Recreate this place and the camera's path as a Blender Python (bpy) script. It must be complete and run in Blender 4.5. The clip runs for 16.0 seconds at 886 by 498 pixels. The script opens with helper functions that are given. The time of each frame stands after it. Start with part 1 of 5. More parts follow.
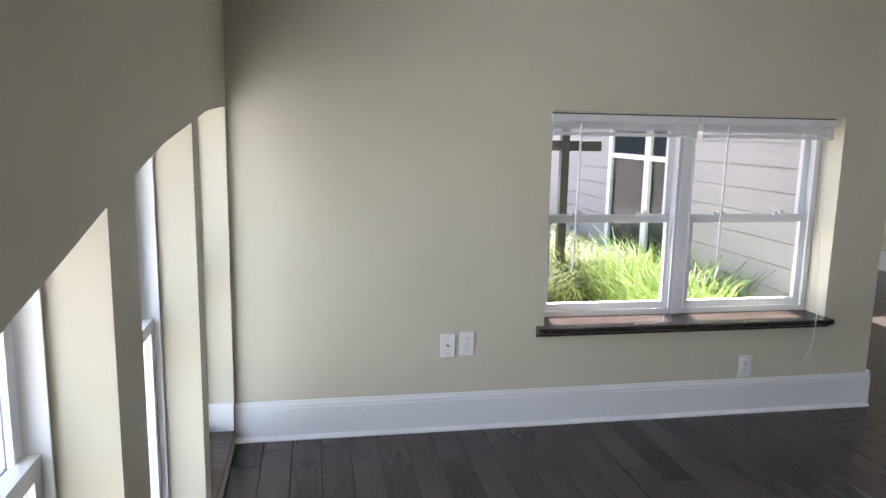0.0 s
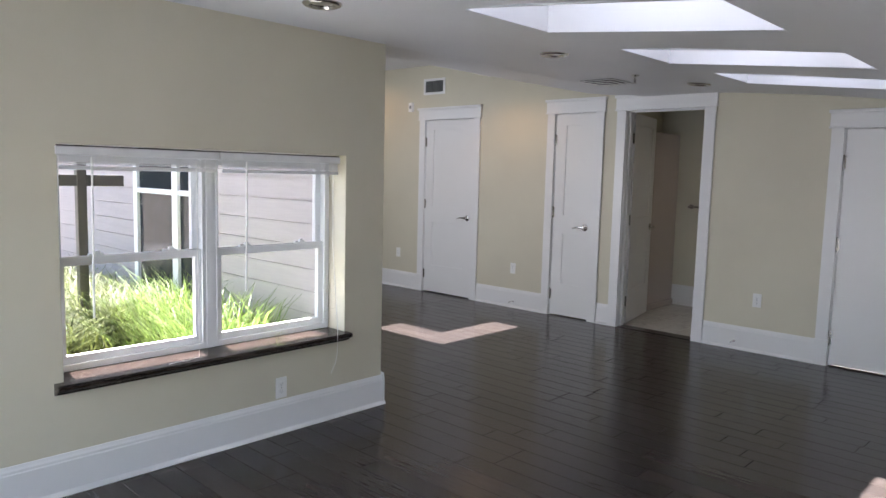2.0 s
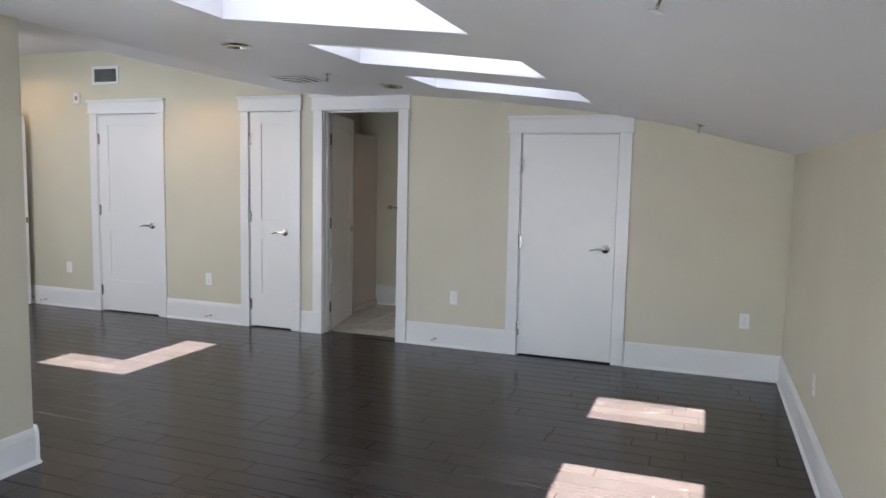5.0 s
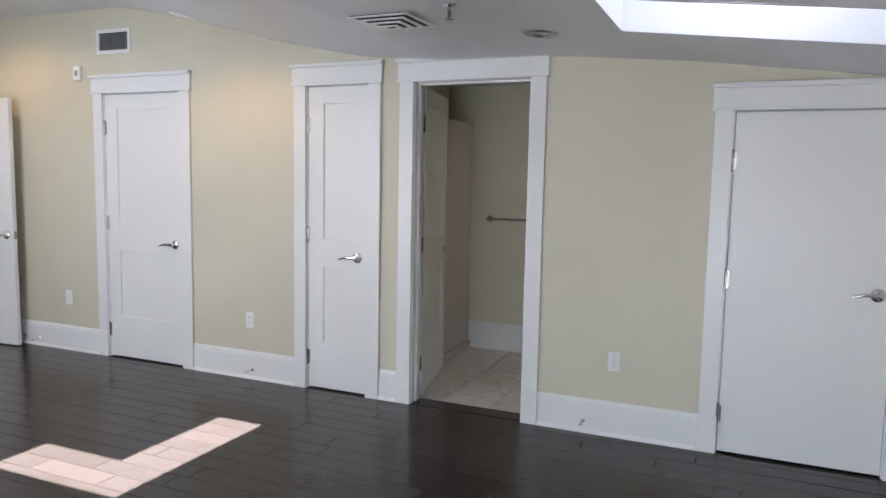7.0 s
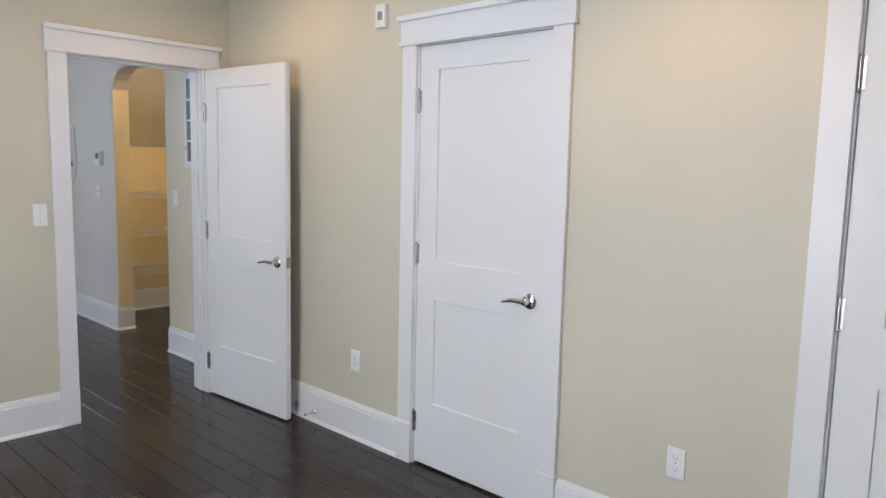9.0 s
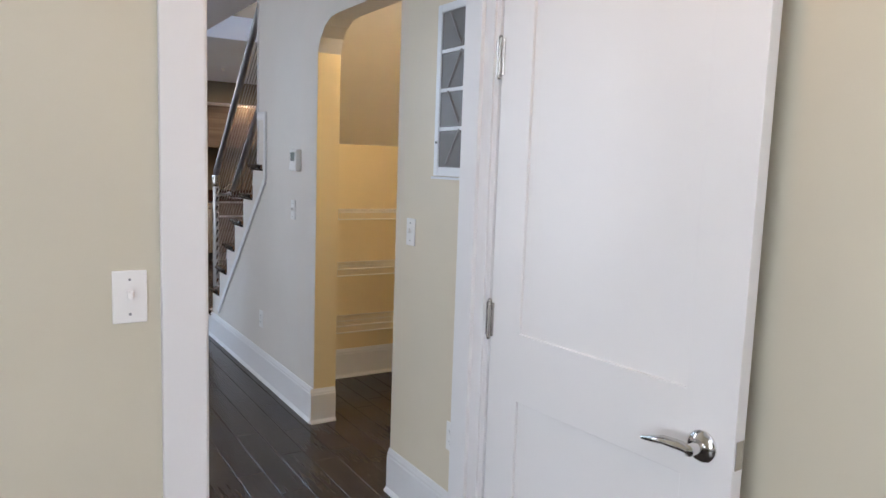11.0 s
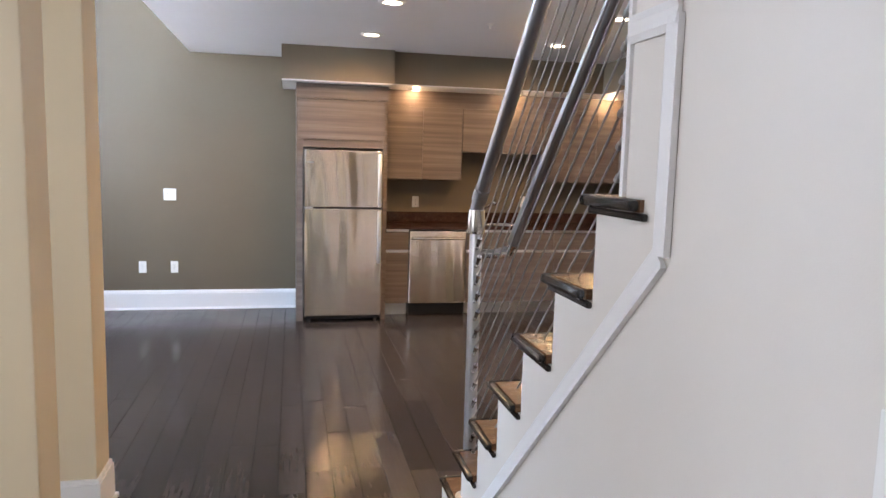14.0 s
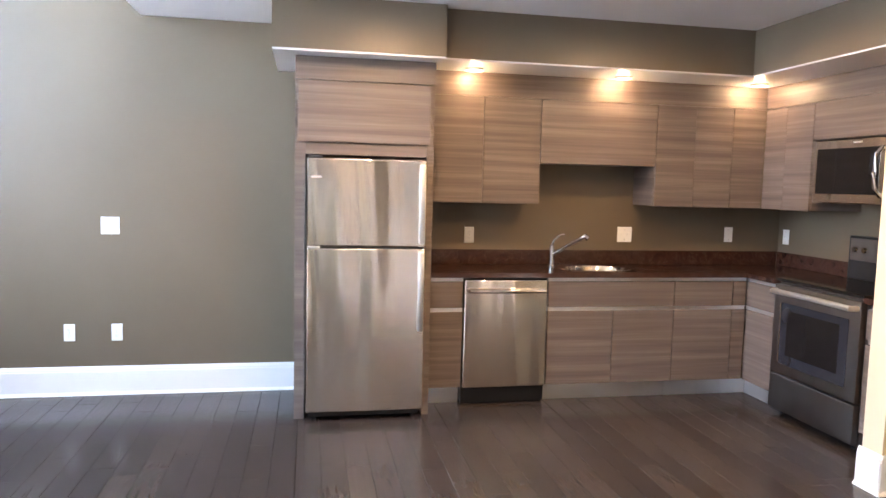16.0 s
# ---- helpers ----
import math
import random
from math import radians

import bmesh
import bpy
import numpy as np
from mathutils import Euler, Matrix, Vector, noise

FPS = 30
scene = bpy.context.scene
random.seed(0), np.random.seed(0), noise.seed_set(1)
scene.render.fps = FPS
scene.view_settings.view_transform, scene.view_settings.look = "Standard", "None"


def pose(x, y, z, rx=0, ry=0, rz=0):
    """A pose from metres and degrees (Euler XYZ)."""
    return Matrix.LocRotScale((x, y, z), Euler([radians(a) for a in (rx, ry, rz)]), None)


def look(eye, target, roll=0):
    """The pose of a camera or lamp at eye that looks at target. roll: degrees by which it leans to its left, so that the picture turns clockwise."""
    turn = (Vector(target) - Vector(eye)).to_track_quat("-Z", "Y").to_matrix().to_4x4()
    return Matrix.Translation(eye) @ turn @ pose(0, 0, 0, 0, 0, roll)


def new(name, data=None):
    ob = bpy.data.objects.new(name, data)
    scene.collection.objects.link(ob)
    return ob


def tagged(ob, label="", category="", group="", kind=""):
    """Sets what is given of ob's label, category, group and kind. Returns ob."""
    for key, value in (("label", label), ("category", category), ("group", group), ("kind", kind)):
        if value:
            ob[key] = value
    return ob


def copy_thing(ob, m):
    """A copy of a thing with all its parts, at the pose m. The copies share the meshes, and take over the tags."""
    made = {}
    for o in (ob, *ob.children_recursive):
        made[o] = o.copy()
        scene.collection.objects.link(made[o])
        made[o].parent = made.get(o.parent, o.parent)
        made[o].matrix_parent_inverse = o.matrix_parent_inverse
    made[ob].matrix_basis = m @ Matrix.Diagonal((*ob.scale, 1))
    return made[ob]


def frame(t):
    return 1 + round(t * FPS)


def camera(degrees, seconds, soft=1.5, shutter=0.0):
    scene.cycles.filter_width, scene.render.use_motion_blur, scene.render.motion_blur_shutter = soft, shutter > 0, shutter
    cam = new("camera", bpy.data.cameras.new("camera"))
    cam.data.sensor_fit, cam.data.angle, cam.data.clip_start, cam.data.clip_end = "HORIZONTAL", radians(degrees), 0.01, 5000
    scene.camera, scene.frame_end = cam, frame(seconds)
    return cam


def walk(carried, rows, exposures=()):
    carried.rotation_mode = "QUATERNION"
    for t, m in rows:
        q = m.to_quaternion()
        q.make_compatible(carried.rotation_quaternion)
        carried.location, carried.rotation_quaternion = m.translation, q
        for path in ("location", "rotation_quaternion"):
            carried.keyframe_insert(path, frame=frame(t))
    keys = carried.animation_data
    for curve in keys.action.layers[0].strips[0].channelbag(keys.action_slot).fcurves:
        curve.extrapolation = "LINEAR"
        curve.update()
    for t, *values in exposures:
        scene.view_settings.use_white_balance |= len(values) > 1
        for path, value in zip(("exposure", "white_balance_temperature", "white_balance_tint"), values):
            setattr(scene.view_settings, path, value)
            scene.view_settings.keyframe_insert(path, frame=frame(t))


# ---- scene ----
cam = camera(64.0, 16.0)
PATH = [
    (0, (-0.586, 0.133, 1.415), (-0.225, 2.072, 1.083), 1.1),
    (0.5, (-0.562, 0.125, 1.403), (-0.086, 2.041, 1.081), 1.14),
    (1, (-0.583, 0.083, 1.416), (0.142, 1.921, 1.104), 1.07),
    (1.5, (-0.542, 0.087, 1.422), (0.635, 1.683, 1.166), 1.22),
    (2, (-0.534, 0.087, 1.421), (0.909, 1.456, 1.21), 1.42),
    (2.5, (-0.511, 0.078, 1.426), (1.086, 1.267, 1.235), 1.43),
    (3, (-0.493, 0.08, 1.423), (1.201, 1.129, 1.241), 1.4),
    (3.5, (-0.466, 0.073, 1.42), (1.301, 0.992, 1.239), 1.42),
    (4, (-0.444, 0.058, 1.422), (1.382, 0.853, 1.243), 1.35),
    (4.2, (-0.439, 0.054, 1.43), (1.408, 0.799, 1.248), 1.38),
    (6.3, (0.748, 0.937, 1.471), (2.622, 1.608, 1.268), 1.1),
    (6.5, (0.936, 1.09, 1.468), (2.8, 1.787, 1.265), 1.1),
    (7, (1.47, 1.533, 1.47), (3.297, 2.322, 1.266), 1.1),
    (7.5, (1.947, 2.008, 1.457), (3.691, 2.964, 1.25), 1.1),
    (8, (2.362, 2.559, 1.447), (4.036, 3.633, 1.236), 1.1),
    (8.5, (2.74, 3.132, 1.465), (4.314, 4.346, 1.242), 1.3),
    (9, (3.077, 3.704, 1.493), (4.532, 5.056, 1.257), 1.3),
    (9.5, (3.37, 4.282, 1.491), (4.708, 5.749, 1.254), 1.3),
    (10, (3.652, 4.937, 1.503), (4.895, 6.486, 1.263), 1.6),
    (10.2, (3.75, 5.198, 1.488), (4.947, 6.783, 1.249), 1.8),
    (12.3, (4.721, 7.652, 1.481), (5.531, 9.466, 1.245), 1.5),
    (12.5, (4.794, 7.864, 1.472), (5.548, 9.701, 1.235), 1.5),
    (13, (4.915, 8.465, 1.468), (5.549, 10.347, 1.235), 1.5),
    (13.3, (4.939, 8.86, 1.48), (5.478, 10.772, 1.25), 1.7),
    (13.5, (4.974, 9.08, 1.481), (5.45, 11.008, 1.243), 1.4),
    (14, (4.964, 9.622, 1.5), (5.381, 11.563, 1.263), 1.5),
    (14.5, (4.945, 10.219, 1.479), (5.347, 12.167, 1.262), 1.5),
    (15, (4.951, 10.87, 1.496), (5.343, 12.82, 1.285), 1.6),
    (15.2, (4.982, 11.114, 1.468), (5.352, 13.07, 1.27), 1.3),
    (15.5, (4.976, 11.431, 1.466), (5.354, 13.385, 1.271), 1.5),
    (16, (5.081, 11.951, 1.465), (5.456, 13.907, 1.283), 1.4),
]
walk(cam, [(t, look(eye, target, roll)) for t, eye, target, roll in PATH],
     [(0, 3.22, 6500, 16), (1.0, 3.24, 6500, 16), (2.5, 3.40, 6450, 14), (3.5, 3.56, 6450, 13), (6.5, 3.84, 6350, 13), (8.5, 3.88, 6350, 14), (10.2, 3.94, 6200, 13),
      (12.3, 4.52, 6700, 20), (13.5, 4.66, 6550, 18), (14.5, 4.68, 6900, 19), (15.2, 4.88, 6700, 18), (16, 5.18, 6450, 18)])

# ---- world, sun, large lights ----
world = bpy.data.worlds.new("sky")
scene.world = world
world.use_nodes = True
wn = world.node_tree.nodes
sky = wn.new("ShaderNodeTexSky")
sky.sky_type, sky.sun_disc = "NISHITA", False
sky.sun_elevation, sky.sun_rotation = radians(65), radians(5)
world.node_tree.links.new(sky.outputs[0], wn["Background"].inputs[0])
wn["Background"].inputs[1].default_value = 0.051


def lamp(name, kind, m, energy, color=(1, 1, 1), size=0.1, size_y=None, spot=None):
    data = bpy.data.lights.new(name, kind)
    data.energy, data.color = energy, color
    if kind == "AREA":
        data.size = size
        if size_y:
            data.shape, data.size_y = "RECTANGLE", size_y
    elif kind == "SUN":
        data.angle = size
    else:
        data.shadow_soft_size = size
        if spot:
            data.spot_size, data.spot_blend = radians(spot), 0.6
    ob = new(name, data)
    ob.matrix_world = m
    return ob


lamp("sun", "SUN", look((0, 0, 10), (-0.05 * 10, -0.465 * 10, 0)), 5.0, (1, 0.97, 0.94), radians(0.5))
DAY = (0.86, 0.925, 1.0)
BLUEDAY = (0.60, 0.80, 1.0)
WARM = (1.0, 0.66, 0.34)
for wy, wz, wh, we in ((1.04, 0.62, 1.1, 1.0), (2.03, 0.68, 1.2, 1.1), (2.88, 0.72, 1.3, 1.1)):
    lamp("west_window_light", "AREA", pose(-1.34, wy, wz, 0, -90, 0), we, (0.76, 0.87, 1.0), wh, 0.74)
for wy, we in ((13.25, 1.2), (15.25, 5.5)):
    lamp("side_window_light", "AREA", pose(2.12, wy, 2.5, 0, -90, 0), we, BLUEDAY, 2.1, 1.25)
lamp("side_window_light", "AREA", pose(2.12, 10.3, 1.6, 0, -90, 0), 2.9, DAY, 2.0, 1.6)
lamp("passage_window_light", "AREA", pose(2.13, 5.53, 1.4, 0, -90, 0), 3.9, DAY, 1.9, 1.05)


# ---- materials ----
class Mat:
    def __init__(self, name, rough=0.5, metal=0.0):
        self.m = bpy.data.materials.new(name)
        self.m.use_nodes = True
        self.n, self.l = self.m.node_tree.nodes, self.m.node_tree.links
        self.b = self.n["Principled BSDF"]
        self.b.inputs["Roughness"].default_value = rough
        self.b.inputs["Metallic"].default_value = metal
        self.co = self.n.new("ShaderNodeTexCoord").outputs["Object"]

    def mapped(self, scale, co=None):
        mp = self.n.new("ShaderNodeMapping")
        mp.inputs["Scale"].default_value = scale
        self.l.new(co or self.co, mp.inputs[0])
        return mp.outputs[0]

    def noise(self, scale, detail=3.0, co=None, rough=0.55, dist=0.0):
        t = self.n.new("ShaderNodeTexNoise")
        t.inputs["Scale"].default_value, t.inputs["Detail"].default_value = scale, detail
        t.inputs["Roughness"].default_value, t.inputs["Distortion"].default_value = rough, dist
        self.l.new(co or self.co, t.inputs["Vector"])
        return t.outputs["Fac"]

    def ramp(self, fac, stops):
        r = self.n.new("ShaderNodeValToRGB")
        e = r.color_ramp.elements
        while len(e) < len(stops):
            e.new(0.5)
        for k, (p, c) in zip(e, stops):
            k.position = p
            k.color = (*c, 1) if len(c) == 3 else c
        self.l.new(fac, r.inputs[0])
        return r.outputs[0]

    def rng(self, fac, a, b, lo=0.0, hi=1.0):
        r = self.n.new("ShaderNodeMapRange")
        for k, v in zip(("From Min", "From Max", "To Min", "To Max"), (lo, hi, a, b)):
            r.inputs[k].default_value = v
        self.l.new(fac, r.inputs[0])
        return r.outputs[0]

    def mix(self, fac, a, b, blend="MIX"):
        x = self.n.new("ShaderNodeMix")
        x.data_type, x.blend_type = "RGBA", blend
        for sock, v in ((x.inputs[0], fac), (x.inputs[6], a), (x.inputs[7], b)):
            if isinstance(v, (int, float)):
                sock.default_value = v
            elif isinstance(v, tuple):
                sock.default_value = (*v, 1)
            else:
                self.l.new(v, sock)
        return x.outputs[2]

    def color(self, v):
        if isinstance(v, tuple):
            self.b.inputs["Base Color"].default_value = (*v, 1)
        else:
            self.l.new(v, self.b.inputs["Base Color"])
        return self

    def rough(self, v):
        self.l.new(v, self.b.inputs["Roughness"])
        return self

    def bump(self, h, strength=0.2, dist=0.01):
        b = self.n.new("ShaderNodeBump")
        b.inputs["Strength"].default_value, b.inputs["Distance"].default_value = strength, dist
        self.l.new(h, b.inputs["Height"])
        self.l.new(b.outputs[0], self.b.inputs["Normal"])
        return self

    def random(self):
        return self.n.new("ShaderNodeObjectInfo").outputs["Random"]

    def island(self):
        return self.n.new("ShaderNodeNewGeometry").outputs["Random Per Island"]


def tint(c, k):
    return tuple(min(1.0, v * k) for v in c)


def paint(name, c, rough=0.55, var=0.04, bump=0.12):
    m = Mat(name, rough)
    m.color(m.ramp(m.noise(1.3, 4), [(0.3, tint(c, 1 - var)), (0.7, tint(c, 1 + var))]))
    m.rough(m.rng(m.noise(3.0, 2), rough - 0.06, rough + 0.06))
    m.bump(m.noise(260, 2), bump, 0.0015)
    return m.m


CREAM = paint("cream_wall_paint", (0.64, 0.603, 0.482), 0.5)
HALLWHITE = paint("pale_hall_paint", (0.73, 0.695, 0.645), 0.45)
HALLCREAM = paint("warm_cream_hall_paint", (0.74, 0.665, 0.52), 0.45)
YELLOW = paint("yellow_wall_paint", (0.80, 0.655, 0.385), 0.5)
OLIVE = paint("olive_grey_wall_paint", (0.150, 0.119, 0.081), 0.42)
CEIL = paint("white_ceiling_paint", (0.72, 0.727, 0.755), 0.42, 0.02)
TRIM = paint("white_trim_paint", (0.80, 0.80, 0.80), 0.32, 0.02, 0.05)
DOORWHITE = paint("white_door_paint", (0.80, 0.80, 0.795), 0.34, 0.02, 0.08)
VINYL = paint("white_vinyl", (0.82, 0.84, 0.86), 0.3, 0.01, 0.03)
PLASTIC = paint("white_plastic", (0.85, 0.85, 0.83), 0.3, 0.01, 0.02)
PLASTICGREY = paint("grey_plastic", (0.25, 0.26, 0.27), 0.4, 0.02, 0.02)
SHELFWHITE = paint("white_coated_wire", (0.80, 0.76, 0.66), 0.35, 0.02, 0.02)
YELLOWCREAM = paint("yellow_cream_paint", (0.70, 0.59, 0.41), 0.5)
PANELWHITE = paint("white_shower_panel", (0.60, 0.53, 0.50), 0.25, 0.02, 0.02)


def dark_floor():
    m = Mat("dark_stained_wood_plank", 0.3)
    co = m.mapped((9, 0.9, 9))
    grain = m.noise(6, 6, co, 0.55, 0.05)
    fine = m.noise(30, 4, m.mapped((10, 0.5, 10)), 0.6)
    base = m.ramp(grain, [(0.3, (0.023, 0.0182, 0.0174)), (0.7, (0.040, 0.0320, 0.0300))])
    rnd = m.mix(1.0, m.random(), m.island(), "DIFFERENCE")
    base = m.mix(m.rng(rnd, 0.0, 0.62), base, (0.074, 0.060, 0.054))
    base = m.mix(m.rng(m.noise(1.7, 3), 0.0, 0.22, 0.4, 0.9), base, (0.058, 0.049, 0.046))
    m.color(base)
    m.rough(m.rng(m.noise(1.6, 2), 0.17, 0.25, 0.3, 0.7))
    m.b.inputs["Specular IOR Level"].default_value = 0.28
    m.bump(m.mix(0.5, grain, fine), 0.025, 0.002)
    return m.m


FLOORWOOD = dark_floor()


def solid_wood(name, a, b, rough, stretch):
    m = Mat(name, rough)
    g = m.noise(5, 6, m.mapped(stretch), 0.62, 0.6)
    f = m.noise(40, 3, m.mapped(stretch), 0.6)
    m.color(m.ramp(m.mix(0.35, g, f), [(0.3, a), (0.52, tint(a, 1.5)), (0.72, b)]))
    m.rough(m.rng(f, rough - 0.05, rough + 0.08))
    m.bump(f, 0.08, 0.001)
    return m.m


TREADTOP = solid_wood("brown_tread_wood", (0.11, 0.058, 0.032), (0.36, 0.205, 0.11), 0.24, (1, 8, 8))
SILLWOOD = solid_wood("dark_stained_sill", (0.014, 0.0085, 0.0065), (0.06, 0.035, 0.022), 0.25, (1, 9, 9))


def laminate():
    m = Mat("grey_brown_woodgrain_laminate", 0.42)
    sh = m.n.new("ShaderNodeVectorMath")
    sh.operation = "ADD"
    m.l.new(m.co, sh.inputs[0])
    rv = m.n.new("ShaderNodeCombineXYZ")
    m.l.new(m.rng(m.random(), 0, 9), rv.inputs[2])
    m.l.new(rv.outputs[0], sh.inputs[1])
    co = sh.outputs[0]
    wide = m.noise(1.0, 5, m.mapped((0.5, 0.5, 24), co), 0.62, 0.2)
    fine = m.noise(1.0, 4, m.mapped((2.5, 2.5, 120), co), 0.6)
    c = m.ramp(wide, [(0.28, (0.098, 0.074, 0.062)), (0.5, (0.150, 0.117, 0.099)), (0.72, (0.218, 0.177, 0.152))])
    c = m.mix(m.rng(fine, 0, 0.5, 0.45, 0.75), c, (0.10, 0.075, 0.06))
    m.color(c)
    m.bump(fine, 0.06, 0.001)
    return m.m


LAMINATE = laminate()


def metal(name, c, rough, stretch=None, turn=0.0):
    m = Mat(name, rough, 1.0)
    m.color(m.ramp(m.noise(2, 3), [(0.3, tint(c, 0.94)), (0.7, c)]))
    if stretch:
        f = m.noise(60, 3, m.mapped(stretch))
        m.rough(m.rng(f, rough - 0.05, rough + 0.08))
        m.bump(m.noise(1.6, 1, m.mapped((2.3, 2.3, 0.28))), 1.0, 0.058)
        m.b.inputs["Anisotropic"].default_value = 0.85
        m.b.inputs["Anisotropic Rotation"].default_value = turn
        tg = m.n.new("ShaderNodeTangent")
        tg.direction_type, tg.axis = "RADIAL", "Z"
        m.l.new(tg.outputs[0], m.b.inputs["Tangent"])
    else:
        m.rough(m.rng(m.noise(30, 2), rough - 0.03, rough + 0.04))
    return m.m


STEEL = metal("brushed_stainless_steel", (0.86, 0.80, 0.72), 0.14, (0.4, 0.4, 40), 0.25)
DARKSTEEL = metal("dark_slate_steel", (0.20, 0.172, 0.155), 0.34, (0.4, 0.4, 40))
CHROME = metal("chrome", (0.75, 0.74, 0.72), 0.1)
NICKEL = metal("satin_nickel", (0.55, 0.53, 0.50), 0.24)
GALV = metal("galvanised_pipe", (0.50, 0.52, 0.53), 0.36)
PIPE = metal("grey_painted_pipe", (0.34, 0.35, 0.365), 0.40)
CABLE = metal("stainless_cable", (0.36, 0.35, 0.34), 0.55)
ALU = metal("brushed_aluminium", (0.80, 0.80, 0.80), 0.42)
BRASS = metal("aged_brass", (0.45, 0.36, 0.2), 0.3)


def plain(name, c, rough, metallic=0.0):
    m = Mat(name, rough, metallic)
    m.color(m.ramp(m.noise(8, 3), [(0.35, tint(c, 0.88)), (0.65, c)]))
    m.rough(m.rng(m.noise(20, 2), max(0.02, rough - 0.04), rough + 0.05))
    return m.m


BLACK = plain("black_plastic", (0.015, 0.015, 0.016), 0.35)
NOSE = plain("black_stained_nosing", (0.014, 0.011, 0.010), 0.22)
OVENGLASS = plain("dark_blue_oven_glass", (0.022, 0.024, 0.032), 0.08)
BLACKGLASS = plain("black_glass", (0.008, 0.008, 0.009), 0.06)
# near-black in place of the shade behind doors and vent slats
DARKGAP = plain("dark_gap", (0.01, 0.01, 0.01), 0.8)


def granite():
    m = Mat("dark_red_granite", 0.12)
    c = m.ramp(m.noise(14, 8, None, 0.7, 0.8), [(0.3, (0.026, 0.012, 0.010)), (0.55, (0.046, 0.021, 0.016)), (0.75, (0.072, 0.036, 0.027))])
    v = m.noise(3.5, 6, None, 0.7, 2.5)
    vein = m.ramp(v, [(0.485, (0, 0, 0)), (0.5, (1, 1, 1)), (0.515, (0, 0, 0))])
    m.color(m.mix(m.rng(vein, 0, 0.13), c, (0.26, 0.19, 0.15)))
    return m.m


GRANITE = granite()


def marble():
    m = Mat("white_marble_tile", 0.25)
    v = m.noise(2.5, 7, None, 0.65, 1.5)
    c = m.ramp(v, [(0.3, (0.62, 0.59, 0.55)), (0.485, (0.73, 0.71, 0.67)), (0.51, (0.56, 0.53, 0.49)), (0.54, (0.75, 0.73, 0.69))])
    m.color(m.mix(m.rng(m.random(), 0, 0.25), c, (0.55, 0.50, 0.44)))
    return m.m


MARBLE = marble()
GROUT = plain("grey_grout", (0.17, 0.155, 0.14), 0.8)


def siding():
    m = Mat("beige_lap_siding", 0.6)
    g = m.noise(8, 4, m.mapped((1, 0.6, 10)))
    m.color(m.ramp(g, [(0.3, (0.38, 0.345, 0.352)), (0.7, (0.42, 0.382, 0.39))]))
    m.bump(g, 0.15, 0.004)
    return m.m


SIDING = siding()


def ground_mat():
    m = Mat("garden_soil", 0.9)
    m.color(m.ramp(m.noise(7, 6), [(0.3, (0.10, 0.085, 0.07)), (0.7, (0.24, 0.21, 0.18))]))
    m.bump(m.noise(25, 5), 0.6, 0.03)
    return m.m


GROUND = ground_mat()


def leaf_mat(name, a, b):
    m = Mat(name, 0.5)
    c = m.ramp(m.island(), [(0.0, a), (0.7, b), (1.0, tint(b, 1.35))])
    m.color(c)
    t = m.n.new("ShaderNodeBsdfTranslucent")
    m.l.new(c, t.inputs[0])
    mx = m.n.new("ShaderNodeMixShader")
    mx.inputs[0].default_value = 0.4
    m.l.new(m.b.outputs[0], mx.inputs[1])
    m.l.new(t.outputs[0], mx.inputs[2])
    m.l.new(mx.outputs[0], m.n["Material Output"].inputs[0])
    return m.m


GRASS = leaf_mat("green_grass_blade", (0.036, 0.056, 0.014), (0.125, 0.148, 0.042))
WEED = leaf_mat("weed_leaf", (0.08, 0.15, 0.03), (0.20, 0.28, 0.07))


def glass_mat(name, c=(1, 1, 1), rough=0.0):
    m = Mat(name, rough)
    m.color(c)
    m.b.inputs["Transmission Weight"].default_value = 1.0
    m.b.inputs["IOR"].default_value = 1.02
    return m.m


GLASS = glass_mat("window_glass")
DARKGLASS = plain("dark_window_glass", (0.03, 0.035, 0.04), 0.05)
DARKGLASS.node_tree.nodes["Principled BSDF"].inputs["Specular IOR Level"].default_value = 0.12
SMOKED = plain("grey_textured_glass", (0.16, 0.15, 0.145), 0.35)
SMOKEDLITE = plain("grey_leading", (0.27, 0.255, 0.245), 0.5)


def glow(name, c, strength):
    m = Mat(name, 0.5)
    m.color((0.9, 0.9, 0.9))
    m.b.inputs["Emission Color"].default_value = (*c, 1)
    m.b.inputs["Emission Strength"].default_value = strength
    return m.m


BULB = glow("lit_lamp_lens", (1.0, 0.84, 0.62), 1.3)
LCD = plain("grey_display", (0.22, 0.26, 0.25), 0.15)
SHADE = plain("white_blind_slat", (0.82, 0.82, 0.82), 0.5)
BRONZE = plain("dark_bronze_metal", (0.05, 0.045, 0.04), 0.4)


# ---- mesh helpers ----
def box(bm, x0, x1, y0, y1, z0, z1, bevel=0.0):
    """A box; bevel rounds its edges."""
    r = bmesh.ops.create_cube(bm, size=1.0)
    vs = r["verts"]
    for v in vs:
        v.co = Vector(((x0 + x1) / 2 + v.co.x * (x1 - x0), (y0 + y1) / 2 + v.co.y * (y1 - y0), (z0 + z1) / 2 + v.co.z * (z1 - z0)))
    if bevel:
        es = {e for v in vs for e in v.link_edges}
        bmesh.ops.bevel(bm, geom=list(es), offset=bevel, segments=2, affect="EDGES", profile=0.5)
    return bm


def boxed(*dims, bevel=0.0):
    return box(bmesh.new(), *dims, bevel=bevel)


